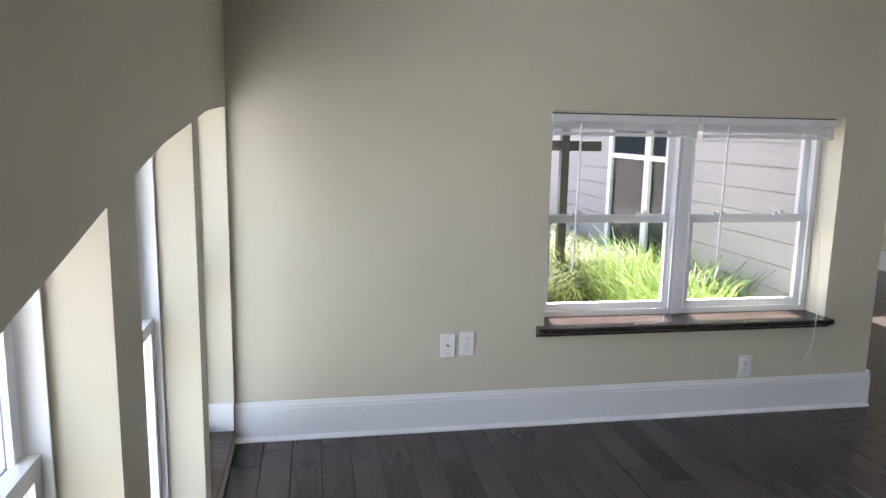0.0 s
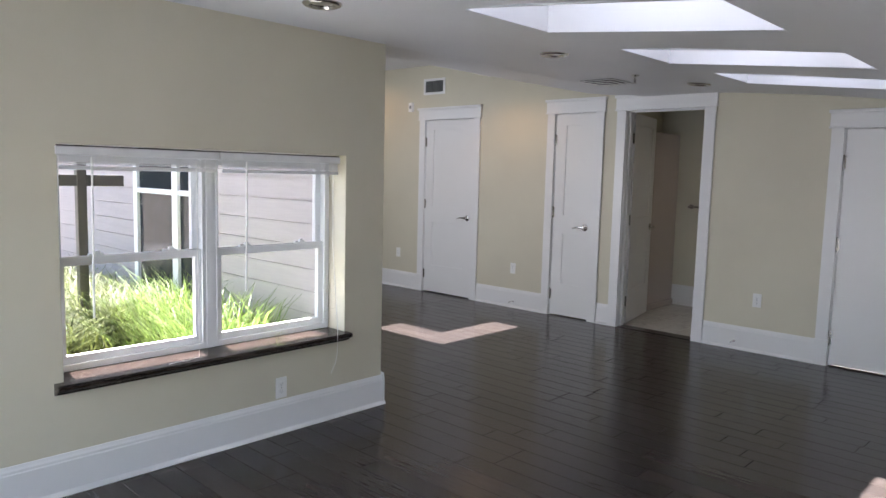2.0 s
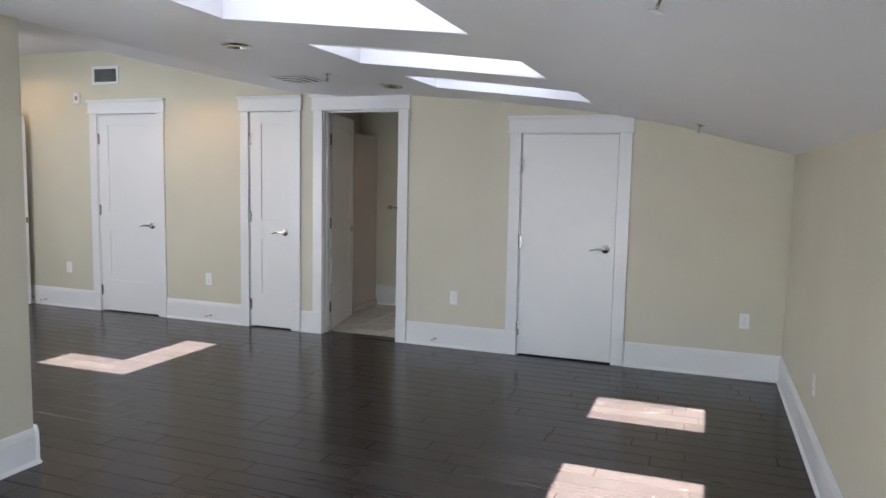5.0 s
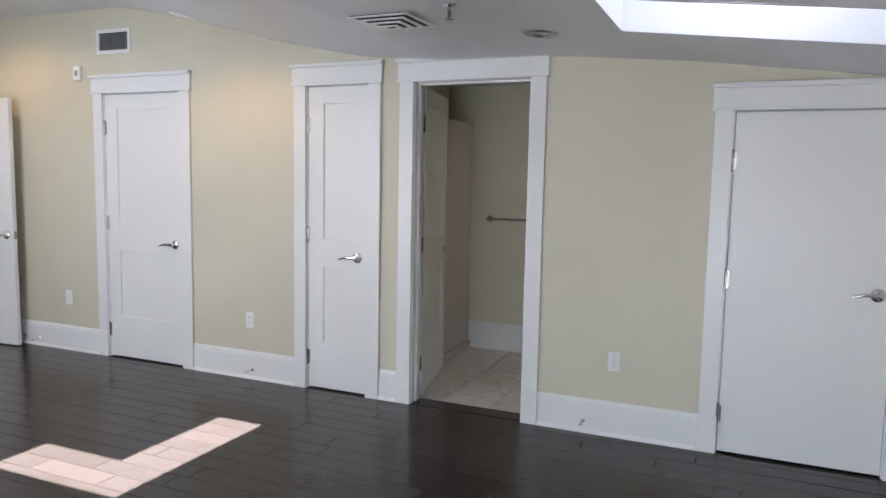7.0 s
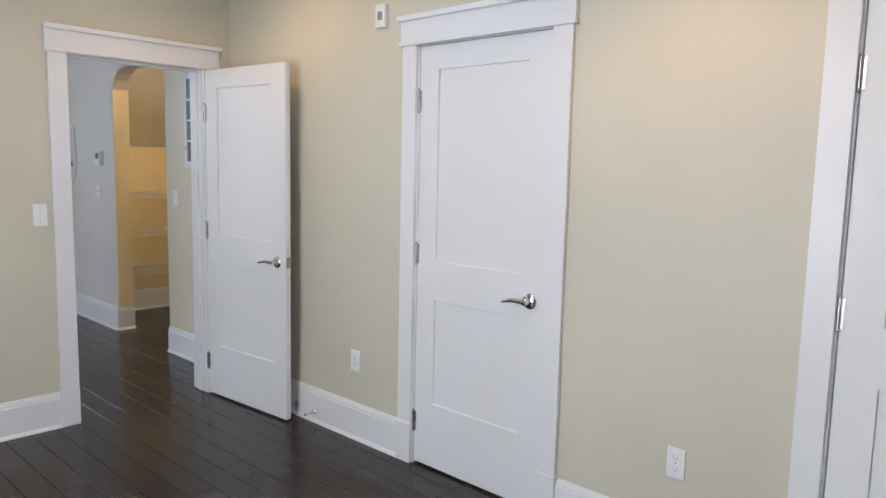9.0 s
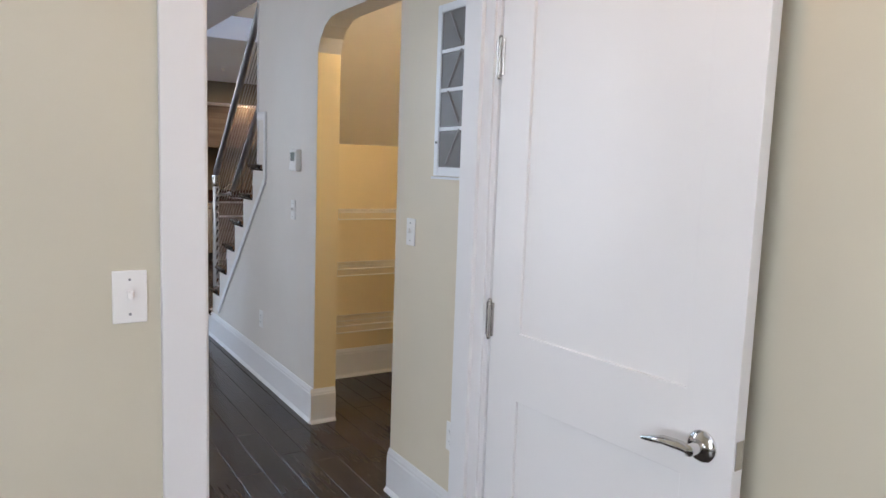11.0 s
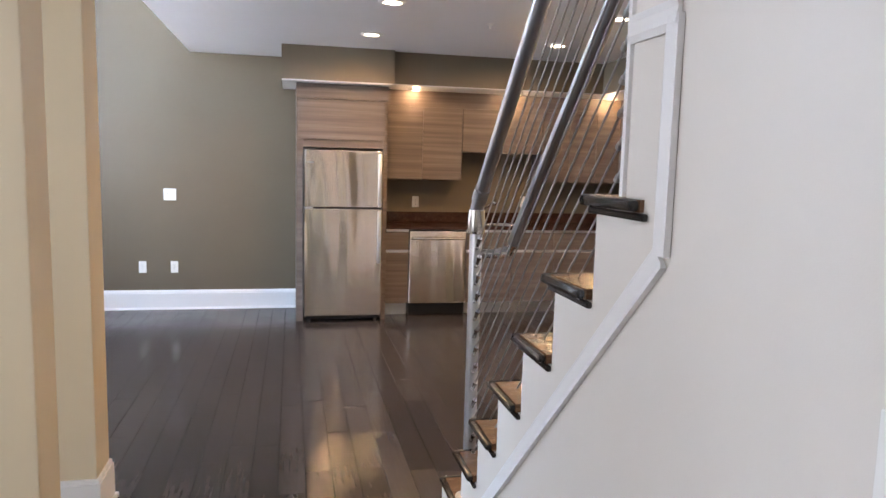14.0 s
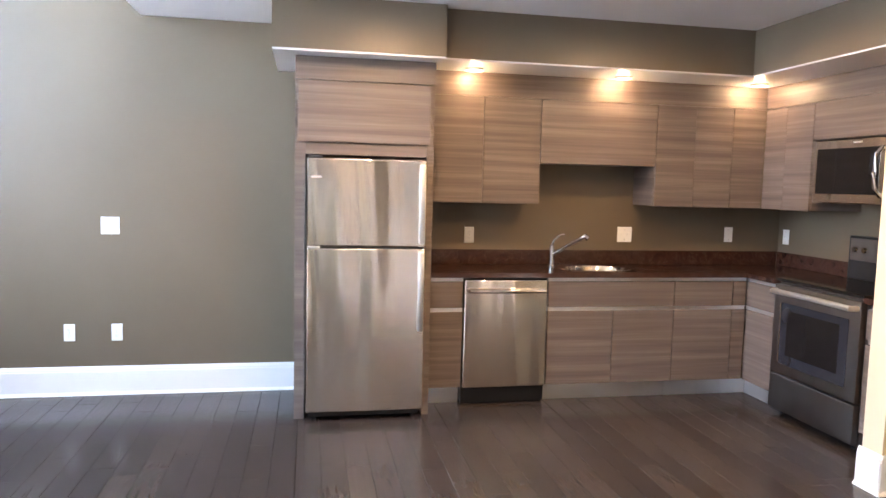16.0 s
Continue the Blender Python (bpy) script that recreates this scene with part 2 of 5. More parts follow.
def rod(bm, a, b, r, seg=12, r2=None):
    """A round bar from a to b."""
    a, b = Vector(a), Vector(b)
    d = b - a
    m = Matrix.Translation((a + b) / 2) @ d.to_track_quat("Z", "Y").to_matrix().to_4x4()
    bmesh.ops.create_cone(bm, cap_ends=True, segments=seg, radius1=r, radius2=r if r2 is None else r2, depth=d.length, matrix=m)
    return bm


def rodded(a, b, r, seg=12, r2=None):
    return rod(bmesh.new(), a, b, r, seg, r2)


def lathe(bm, prof, seg=24, m=Matrix()):
    """Turns a profile of (radius, height) round z."""
    rings = []
    for r, h in prof:
        rings.append([bm.verts.new(m @ Vector((r * math.cos(2 * math.pi * k / seg), r * math.sin(2 * math.pi * k / seg), h))) for k in range(seg)])
    for a, b in zip(rings, rings[1:]):
        for k in range(seg):
            bm.faces.new((a[k], a[(k + 1) % seg], b[(k + 1) % seg], b[k]))
    if prof[0][0] > 1e-4:
        bm.faces.new(rings[0][::-1])
    if prof[-1][0] > 1e-4:
        bm.faces.new(rings[-1])
    return bm


def tube(bm, pts, r, seg=10):
    """A round bar along a line of points."""
    pts = [Vector(p) for p in pts]
    rings = []
    for k, p in enumerate(pts):
        d = (pts[min(k + 1, len(pts) - 1)] - pts[max(k - 1, 0)]).normalized()
        q = d.to_track_quat("Z", "Y")
        rr = r[k] if isinstance(r, (list, tuple)) else r
        rings.append([bm.verts.new(p + q @ Vector((rr * math.cos(2 * math.pi * j / seg), rr * math.sin(2 * math.pi * j / seg), 0))) for j in range(seg)])
    for a, b in zip(rings, rings[1:]):
        for j in range(seg):
            bm.faces.new((a[j], a[(j + 1) % seg], b[(j + 1) % seg], b[j]))
    bm.faces.new(rings[0][::-1])
    bm.faces.new(rings[-1])
    return bm


def extrude(bm, prof, axis, a0, a1):
    """Sweeps a closed outline straight along an axis from a0 to a1. prof: points in the other two axes, in the order x, y, z."""
    def at(p, v):
        p = list(p)
        p.insert("xyz".index(axis), v)
        return Vector(p)
    lo = [bm.verts.new(at(p, a0)) for p in prof]
    hi = [bm.verts.new(at(p, a1)) for p in prof]
    n = len(prof)
    for k in range(n):
        bm.faces.new((lo[k], lo[(k + 1) % n], hi[(k + 1) % n], hi[k]))
    bm.faces.new(lo[::-1])
    bm.faces.new(hi)
    return bm


def part(name, bm, material, parent=None, label="", smooth=False):
    """Links a bmesh as one mesh object under a thing or a part."""
    bmesh.ops.recalc_face_normals(bm, faces=bm.faces)
    me = bpy.data.meshes.new(name)
    bm.to_mesh(me)
    bm.free()
    me.materials.append(material)
    if smooth:
        me.polygons.foreach_set("use_smooth", [True] * len(me.polygons))
        me.set_sharp_from_angle(angle=radians(40))
    ob = new(name, me)
    if parent:
        ob.parent = parent
    if label:
        ob["label"] = label
    return ob


def thing(name, label, category, group="", kind="", at=None):
    ob = new(name)
    if at is not None:
        ob.matrix_basis = at
    return tagged(ob, label, category, group, kind)


def setting(name, bm, material, label, category="wall"):
    return tagged(part(name, bm, material), label, category, "", "structure")


def walled(axis, at0, at1, a0, a1, z0, z1, holes=()):
    """A wall between at0 and at1 across, from a0 to a1 along, with openings (b0, b1, low, high)."""
    bm = bmesh.new()
    cuts = sorted({a0, a1, *(v for h in holes for v in h[:2])})
    for p, q in zip(cuts, cuts[1:]):
        spans, low = [], z0
        for h in sorted((h for h in holes if h[0] <= p and h[1] >= q), key=lambda h: h[2]):
            if h[2] > low:
                spans.append((low, h[2]))
            low = h[3]
        if low < z1:
            spans.append((low, z1))
        for s, e in spans:
            if axis == "x":
                box(bm, at0, at1, p, q, s, e)
            else:
                box(bm, p, q, at0, at1, s, e)
    return bm


# ---- the plan ----
XD, XB, YE, YA, YC, XH = -0.940, 5.5, -0.385, 3.283, 7.827, 5.6
CY = (-0.6, -0.4, 0.5, 1.0, 1.85, 2.62, 3.28, 3.88, 4.5, 5.05, 5.6, 5.95, 8.2)
CZ = (1.62, 1.672, 1.905, 1.995, 2.10, 2.165, 2.165, 2.225, 2.35, 2.49, 2.62, 2.685, 2.685)


def ceil_z(y):
    return float(np.interp(y, CY, CZ))


SKYLIGHTS = [(1.80, 2.43, 1.08, 2.22), (3.02, 3.62, 1.03, 2.16), (4.12, 4.72, 0.96, 2.10)]
PANES = [(1.82, 2.32), (3.02, 3.485), (4.255, 4.715)]
SR0, SYT = 1.24, 1.99
# unseen passage skylight, its L outline added to shape the sun patch
LSKY = [(3.83, 4.17, 5.27, 6.35), (4.17, 4.905, 5.27, 5.82)]
ROOF = 0.34


def sheet(up, holes):
    """The ceiling, or the roof above it, with its openings."""
    xs = sorted({XD - 0.3, 2.28, XB + 0.02, *(v for h in holes for v in h[:2])})
    ys = sorted({YE - 0.02, 4.12, YC + 0.02, *(float(v) for v in np.arange(-0.3, 7.8, 0.15).round(2)), *(v for h in holes for v in h[2:])})
    bm = bmesh.new()
    for x0, x1 in zip(xs, xs[1:]):
        for y0, y1 in zip(ys, ys[1:]):
            if (x1 <= 2.2801 and y0 >= 4.119) or any(h[0] <= x0 and h[1] >= x1 and h[2] <= y0 and h[3] >= y1 for h in holes):
                continue
            bm.faces.new([bm.verts.new((x, y, ceil_z(y) + up)) for x, y in ((x0, y0), (x1, y0), (x1, y1), (x0, y1))])
    bmesh.ops.remove_doubles(bm, verts=bm.verts, dist=1e-4)
    return bm


holes = list(SKYLIGHTS) + LSKY
ceiling = setting("ceiling_1", sheet(0, holes), CEIL, "white sloping plaster ceiling with skylight openings", "ceiling")
setting("roof", sheet(ROOF, [(a, b, SR0, SYT) for a, b in PANES] + LSKY), CEIL, "plain roof deck above the sloping ceiling", "roof")


# skylight wells
def shaft_sides(x0, x1, y0, y1, parent):
    t = 0.02
    zt = ceil_z(y1) + ROOF + 0.05
    for a, b, c, d in ((x0 - t, x0, y0 - t, y1 + t), (x1, x1 + t, y0 - t, y1 + t), (x0, x1, y0 - t, y0), (x0, x1, y1, y1 + t)):
        bm = boxed(a, b, c, d, 0, 1)
        for v in bm.verts:
            v.co.z = ceil_z(min(max(v.co.y, y0), y1)) + 0.003 if v.co.z < 0.5 else zt
        part("shaft_side", bm, CEIL, parent)


for (a, b, SY0, SY1), (pa, pb) in zip(SKYLIGHTS, PANES):
    s = thing("skylight", "white plastered skylight well with a clear pane in the sloping ceiling", "skylight", "row of skylights", "structure")
    shaft_sides(a, b, SY0, SY1, s)
    bm = bmesh.new()
    zc = ceil_z(SYT) + ROOF + 0.06
    for q in ((a, b, SYT, SY1), (a, b, SY0, SR0), (a - 0.03, pa, SR0, SYT), (pb, b + 0.03, SR0, SYT)):
        box(bm, *q, zc - 0.04, zc)
    part("sash", bm, VINYL, s)
    g = part("pane", boxed(pa - 0.01, pb + 0.01, SR0 - 0.01, SYT + 0.01, zc - 0.022, zc - 0.016), GLASS, s)
    g.visible_shadow = False
# well of the added passage skylight, out of view
s = thing("skylight", "unseen white skylight well, L-shaped to form the passage sun patch", "skylight", "", "structure")
x0, xm, x1, y0, ym, y1 = LSKY[0][0], LSKY[0][1], LSKY[1][1], LSKY[0][2], LSKY[1][3], LSKY[0][3]
for q in ((x0 - 0.02, x0, y0, y1), (x0, x1, y0 - 0.02, y0), (x1, x1 + 0.02, y0, ym), (xm, x1, ym, ym + 0.02), (xm, xm + 0.02, ym, y1), (x0, xm, y1, y1 + 0.02)):
    part("shaft_side", boxed(*q, 2.72, 3.06), CEIL, s)

# walls of the first room
PROF = ((0.60, 1.03), (0.997, 1.176), (1.114, 1.198), (1.266, 1.229), (1.443, 1.268), (1.673, 1.314), (1.973, 1.370), (2.354, 1.417), (2.713, 1.463), (3.108, 1.487), (3.27, 1.492))


def arch_z(y):
    return float(np.interp(y, [p[0] for p in PROF], [p[1] for p in PROF]))


DWIN = [(0.62, 1.455), (1.66, 2.395), (2.51, YA - 0.03)]
XG = -1.06
bm = walled("x", XD - 0.35, XD, YE - 0.15, YA + 0.2, -0.1, 0.06)
for p, q in ((YE - 0.15, 0.62), (1.455, 1.66), (2.395, 2.51), (YA - 0.03, YA + 0.2)):
    box(bm, XD - 0.35, XD, p, q, 0.06, 2.6)
for p, q in DWIN:
    ys = [p + (q - p) * k / 12 for k in range(13)]
    extrude(bm, [(y, arch_z(y)) for y in ys] + [(q, 2.6), (p, 2.6)], "x", XD - 0.35, XD)
wall_west = setting("wall_west", bm, CREAM, "cream wall with tall windows in shallow recesses under a rising curve")
setting("wall_south", walled("y", YE - 0.15, YE, XD, XB + 0.15, -0.1, 1.95), CREAM, "low cream knee wall below the sloping ceiling")
WA = (0.50, 2.018, 0.49, 1.51)
setting("wall_north", walled("y", YA, YA + 0.22, XD - 0.35, 2.305, -0.1, 2.5, [WA]), CREAM, "cream wall with a wide double window")
setting("wall_passage", walled("x", 2.08, 2.305, YA + 0.22, YC, -0.1, 2.95, [(4.97, 6.08, 0.37, 2.38)]), CREAM, "cream side wall of the passage")
DOORS = {"d1": (5.370, 6.134, 2.05), "d2": (3.811, 4.277, 2.05), "d3": (2.738, 3.482, 2.05), "d4": (0.854, 1.635, 1.84)}
setting("wall_east", walled("x", XB, XB + 0.12, YE - 0.15, YC, -0.1, 2.95, [(a, b, -0.1, h) for a, b, h in DOORS.values()]), CREAM, "cream wall with four white doors")
DC = (4.527, 5.305, 2.04)
setting("wall_doorway", walled("y", YC, YC + 0.14, 2.08, XB + 0.25, -0.1, 4.6, [(DC[0], DC[1], -0.1, DC[2])]), CREAM, "cream wall with an open doorway to the hall")


# trim
def baseboard(name, axis, at, side, a0, a1, h=0.2, mat=None):
    """side: +1 or -1, the way into the room."""
    t = side
    prof = [(0, 0.0), (0.028, 0.0), (0.028, 0.006), (0.016, 0.022), (0.016, h - 0.035), (0.013, h - 0.03), (0.013, h - 0.02), (0.009, h - 0.012), (0.005, h), (0, h)]
    bm = bmesh.new()
    if axis == "x":
        extrude(bm, [(at + t * p, z) for p, z in prof], "y", a0, a1)
    else:
        extrude(bm, [(at + t * p, z) for p, z in prof], "x", a0, a1)
    return tagged(part(name, bm, mat or TRIM), "white painted wooden baseboard along the wall", "baseboard", "", "structure")


baseboard("baseboard", "y", YA, -1, XD, 2.325, 0.183)
baseboard("baseboard", "x", 2.305, 1, YA - 0.02, YC)
baseboard("baseboard", "y", YE, 1, XD, XB)
baseboard("baseboard", "x", XD, 1, YE, 0.615)
for p, q in ((YE, 0.755), (1.735, 2.635), (3.585, 3.711), (4.377, 5.270), (6.234, YC)):
    baseboard("baseboard", "x", XB, -1, p, q)
baseboard("baseboard", "y", YC, -1, 2.305, 4.43)
for p, q in DWIN:
    bm = extrude(bmesh.new(), [(XD - 0.0, 0.06), (XD - 0.14, 0.06), (XD - 0.14, 0.07), (XD, 0.07)], "y", p, q)
    tagged(part("window_ledge", bm, SILLWOOD), "dark wooden ledge at the foot of the window recess", "ledge", "", "structure")
    tagged(part("baseboard", boxed(XG, XD - 0.002, q - 0.016, q, 0.07, 0.2), TRIM), "short white baseboard in the window recess", "baseboard", "", "structure")


def casing(name, axis, at, side, o0, o1, top, w=0.095, head=0.121, label="white painted door casing with a flat capped header"):
    """Door trim round an opening, on the side of the wall that side points to."""
    root = thing(name, label, "door casing", "", "structure")

    def slab(n, p, q, z0, z1, d, bev=0.002):
        lo, hi = sorted((at, at + side * d))
        dims = (lo, hi, p, q, z0, z1) if axis == "x" else (p, q, lo, hi, z0, z1)
        return part(n, boxed(*dims, bevel=bev), TRIM, root)

    for p, q in ((o0 - w, o0 - 0.003), (o1 + 0.003, o1 + w)):
        slab("side_casing", p, q, 0.2, top + 0.003, 0.02)
        slab("plinth", p - 0.004, q + (0.004 if q > o1 else 0), 0.0, 0.205, 0.027)
    slab("header", o0 - w - 0.012, o1 + w + 0.012, top + 0.004, top + head, 0.024)
    slab("fillet", o0 - w - 0.016, o1 + w + 0.016, top - 0.002, top + 0.012, 0.034)
    slab("cap", o0 - w - 0.02, o1 + w + 0.02, top + head - 0.008, top + head + 0.018, 0.045, 0.004)
    return root


def lever(parent, x, y, z, facing, side, mat=None, name="handle"):
    """A lever handle with a round rose on a leaf that faces -x (facing=-1) or another way by turning the parent. side: +1 or -1 along y."""
    mat = mat or CHROME
    bm = bmesh.new()
    rot = Matrix.Translation((x, y, z)) @ Matrix.Rotation(radians(90 * facing), 4, "Y")
    lathe(bm, [(0.0, 0.0), (0.033, 0.0), (0.034, 0.006), (0.028, 0.012), (0.014, 0.014), (0.012, 0.05), (0.0, 0.052)], 20, rot)
    xo = x + facing * 0.045
    pts = [(xo, y, z), (xo, y + side * 0.02, z + 0.002), (xo + facing * 0.006, y + side * 0.06, z + 0.003), (xo + facing * 0.002, y + side * 0.1, z - 0.008), (xo, y + side * 0.118, z - 0.012)]
    tube(bm, pts, [0.010, 0.011, 0.010, 0.007, 0.005], 10)
    return part(name, bm, mat, parent, "chrome lever handle", True)


def hinge(parent, x, y, z, mat=None):
    bm = rodded((x, y, z - 0.05), (x, y, z + 0.05), 0.007, 10)
    box(bm, x + 0.001, x + 0.006, y - 0.016, y + 0.016, z - 0.048, z + 0.048)
    for dz in (-0.053, 0.053):
        bmesh.ops.create_uvsphere(bm, u_segments=8, v_segments=6, radius=0.007, matrix=Matrix.Translation((x, y, z + dz)))
    return part("hinge", bm, mat or NICKEL, parent, "", True)


def leaf(name, w, h, panels, label, handle_side, hinges=True, back=False, at=Matrix()):
    """A door leaf: y from 0 to w, z from 0.012 to h, its front face at x = 0 looking to -x, 0.036 thick."""
    d = thing(name, label, "door", "", "structure", at)
    body = bmesh.new()
    t = 0.036
    if not panels:
        box(body, 0, t, 0, w, 0.012, h, 0.002)
    else:
        s, r = 0.12, 0.009
        box(body, r, t - r, 0.01, w - 0.01, 0.02, h - 0.01)
        box(body, 0, t, 0, s, 0.012, h, 0.002)
        box(body, 0, t, w - s, w, 0.012, h, 0.002)
        for z0, z1 in ((0.012, 0.332), (0.847, 1.036), (h - 0.112, h)):
            box(body, 0, t, s - 0.003, w - s + 0.003, z0, z1, 0.0015)
    part("leaf", body, DOORWHITE, d)
    hy = 0.07 if handle_side < 0 else w - 0.07
    lever(d, 0.0, hy, 0.925, -1, 1 if handle_side < 0 else -1)
    if back:
        lever(d, t, hy, 0.925, 1, 1 if handle_side < 0 else -1)
        ey = 0.0 if handle_side < 0 else w
        part("latch_plate", boxed(0.006, 0.03, ey - 0.002, ey + 0.002, 0.895, 0.955), NICKEL, d, "steel latch plate")
    if hinges:
        for z in (0.22, h * 0.52, h - 0.25):
            hinge(d, -0.004, w + 0.004 if handle_side < 0 else -0.004, z)
    return d


def jamb(name, o0, o1, top, x0, x1):
    """The lining of an opening through the east wall."""
    bm = bmesh.new()
    box(bm, x0, x1, o0 - 0.02, o0 + 0.004, 0, top + 0.02)
    box(bm, x0, x1, o1 - 0.004, o1 + 0.02, 0, top + 0.02)
    box(bm, x0, x1, o0, o1, top - 0.004, top + 0.02)
    return tagged(part(name, bm, TRIM), "white door lining", "door lining", "", "structure")


for key in ("d1", "d2", "d4"):
    a, b, h = DOORS[key]
    n = {"d1": 1, "d2": 2, "d4": 4}[key]
    casing("trim", "x", XB, -1, a, b, h)
    jamb("door_lining", a, b, h, XB - 0.001, XB + 0.12)
    lab = {"d1": "white two-panel door, closed, with a chrome lever", "d2": "narrow white two-panel closet door, closed, with a chrome lever", "d4": "low plain white slab door, closed, under the sloping ceiling"}[key]
    leaf("door_%d" % n, b - a - 0.014, h - 0.008, key != "d4", lab, -1, at=Matrix.Translation((XB + 0.003, a + 0.007, 0)))
    # solid black slab, darkness behind the closed leaf put in as colour
    part_back = boxed(XB + 0.06, XB + 0.115, a + 0.005, b - 0.005, 0.0, h - 0.005)
    tagged(part("door_backing", part_back, DARKGAP), "black slab in place of the unlit space behind a closed door", "closet", "", "structure")
a, b, h = DOORS["d3"]
casing("trim", "x", XB, -1, a, b, h, 0.098, 0.121)
jamb("door_lining", a, b, h, XB - 0.001, XB + 0.12)
bath_door = leaf("door_3", 0.75, h - 0.012, True, "white two-panel bathroom door, standing open inwards", 1, hinges=False, back=True,
                 at=Matrix.Translation((XB + 0.15, b + 0.03, 0)) @ Matrix.Rotation(radians(-77.5), 4, "Z"))
for z in (0.23, 1.02, 1.80):
    hp = boxed(0.003, 0.033, -0.003, 0.001, z - 0.05, z + 0.05)
    rod(hp, (-0.004, -0.005, z - 0.05), (-0.004, -0.005, z + 0.05), 0.007)
    part("hinge", hp, CHROME, bath_door, "bright steel hinge")
bm = bmesh.new()
box(bm, XB + 0.05, XB + 0.085, a + 0.004, a + 0.016, 0.005, h - 0.004)
box(bm, XB + 0.05, XB + 0.085, b - 0.016, b - 0.004, 0.005, h - 0.004)
box(bm, XB + 0.05, XB + 0.085, a + 0.016, b - 0.016, h - 0.016, h - 0.004)
tagged(part("door_stop_strip", bm, TRIM), "white stop strip in the bathroom door lining", "door stop", "", "structure")
# the doorway to the hall and its open door
casing("trim", "y", YC, -1, DC[0], DC[1], DC[2], 0.098)
casing("trim", "y", YC + 0.14, 1, DC[0], DC[1], DC[2], 0.098)
bm = bmesh.new()
box(bm, DC[0] - 0.02, DC[0] + 0.004, YC - 0.001, YC + 0.141, 0, DC[2] + 0.02)
box(bm, DC[1] - 0.004, DC[1] + 0.02, YC - 0.001, YC + 0.141, 0, DC[2] + 0.02)
box(bm, DC[0], DC[1], YC - 0.001, YC + 0.141, DC[2] - 0.004, DC[2] + 0.02)
box(bm, DC[0] + 0.004, DC[0] + 0.016, YC + 0.045, YC + 0.08, 0.005, DC[2] - 0.004)
box(bm, DC[1] - 0.016, DC[1] - 0.004, YC + 0.045, YC + 0.08, 0.005, DC[2] - 0.004)
box(bm, DC[0] + 0.016, DC[1] - 0.016, YC + 0.045, YC + 0.08, DC[2] - 0.016, DC[2] - 0.004)
tagged(part("door_lining", bm, TRIM), "white lining of the open doorway", "door lining", "", "structure")
ang = math.degrees(math.atan2(0.055, 0.765))
leaf("door_5", 0.765, 2.03, True, "white two-panel door, standing wide open against the wall", -1, back=True,
     at=Matrix.Translation((5.362, 7.03, 0)) @ Matrix.Rotation(radians(ang), 4, "Z"))


# window in the north wall
def sash_window(name, axis, at, depth, a0, a1, z0, z1, label, meet, sill=True):
    """One double-hung unit; at: the inner face, depth: the way out (signed)."""
    w = thing(name, label, "window", "", "structure")

    def slab(bm, p, q, lo, hi, d0, d1):
        u, v = sorted((at + depth * d0, at + depth * d1))
        box(bm, *((p, q, u, v, lo, hi) if axis == "y" else (u, v, p, q, lo, hi)))

    bm = bmesh.new()
    f = 0.029
    for q in ((a0, a0 + f, z0, z1), (a1 - f, a1, z0, z1), (a0 + f, a1 - f, z0, z0 + f), (a0 + f, a1 - f, z1 - f, z1)):
        slab(bm, *q, 0.0, 0.09)
    for p in (a0 + f, a1 - f - 0.006):
        slab(bm, p, p + 0.006, z0 + f, z1 - f, -0.006, 0.0)
    part("window_frame", bm, VINYL, w)
    for lo, hi, d in ((z0 + f, meet + 0.022, 0.015), (meet - 0.022, z1 - f, 0.045)):
        bm = bmesh.new()
        e = 0.036
        for q in ((a0 + f, a0 + f + e, lo, hi), (a1 - f - e, a1 - f, lo, hi), (a0 + f + e, a1 - f - e, lo, lo + e), (a0 + f + e, a1 - f - e, hi - e, hi)):
            slab(bm, *q, d, d + 0.028)
        sh = part("sash", bm, VINYL, w)
        bm = bmesh.new()
        slab(bm, a0 + f + e, a1 - f - e, lo + e, hi - e, d + 0.012, d + 0.016)
        g = part("pane", bm, GLASS, sh)
        g.visible_shadow = False
    return w, slab


am = (WA[0] + WA[1]) / 2
for k, (p, q) in enumerate(((WA[0] + 0.004, am - 0.008), (am + 0.008, WA[1] - 0.004))):
    w, slab = sash_window("window_%d" % (k + 1), "y", YA + 0.15, 1, p, q, WA[2] + 0.006, WA[3] - 0.01, "white vinyl double-hung window in the cream wall", 0.988)
    for lx in (p + 0.2, q - 0.2):
        bm = boxed(lx - 0.035, lx + 0.035, YA + 0.15, YA + 0.168, 1.008, 1.022, bevel=0.004)
        box(bm, lx - 0.012, lx + 0.012, YA + 0.136, YA + 0.155, 1.016, 1.034, 0.003)
        part("sash_lock", bm, VINYL, w)
box_m = boxed(am - 0.02, am + 0.02, YA + 0.145, YA + 0.235, WA[2] + 0.006, WA[3] - 0.01)
tagged(part("window_mullion", box_m, VINYL), "white mullion between two windows", "mullion", "", "structure")
# dark sill with a moulded nose
prof = [(YA - 0.055, 0.495), (YA - 0.062, 0.487), (YA - 0.062, 0.476), (YA - 0.055, 0.468), (YA - 0.035, 0.460), (YA - 0.030, 0.452), (YA - 0.014, 0.448), (YA - 0.0, 0.44), (YA - 0.0, 0.468), (YA + 0.155, 0.468), (YA + 0.155, 0.495)]
bm = extrude(bmesh.new(), prof, "x", 0.462, 2.03)
tagged(part("window_sill", bm, SILLWOOD), "dark glossy wooden sill with a moulded nose", "window sill", "", "structure")
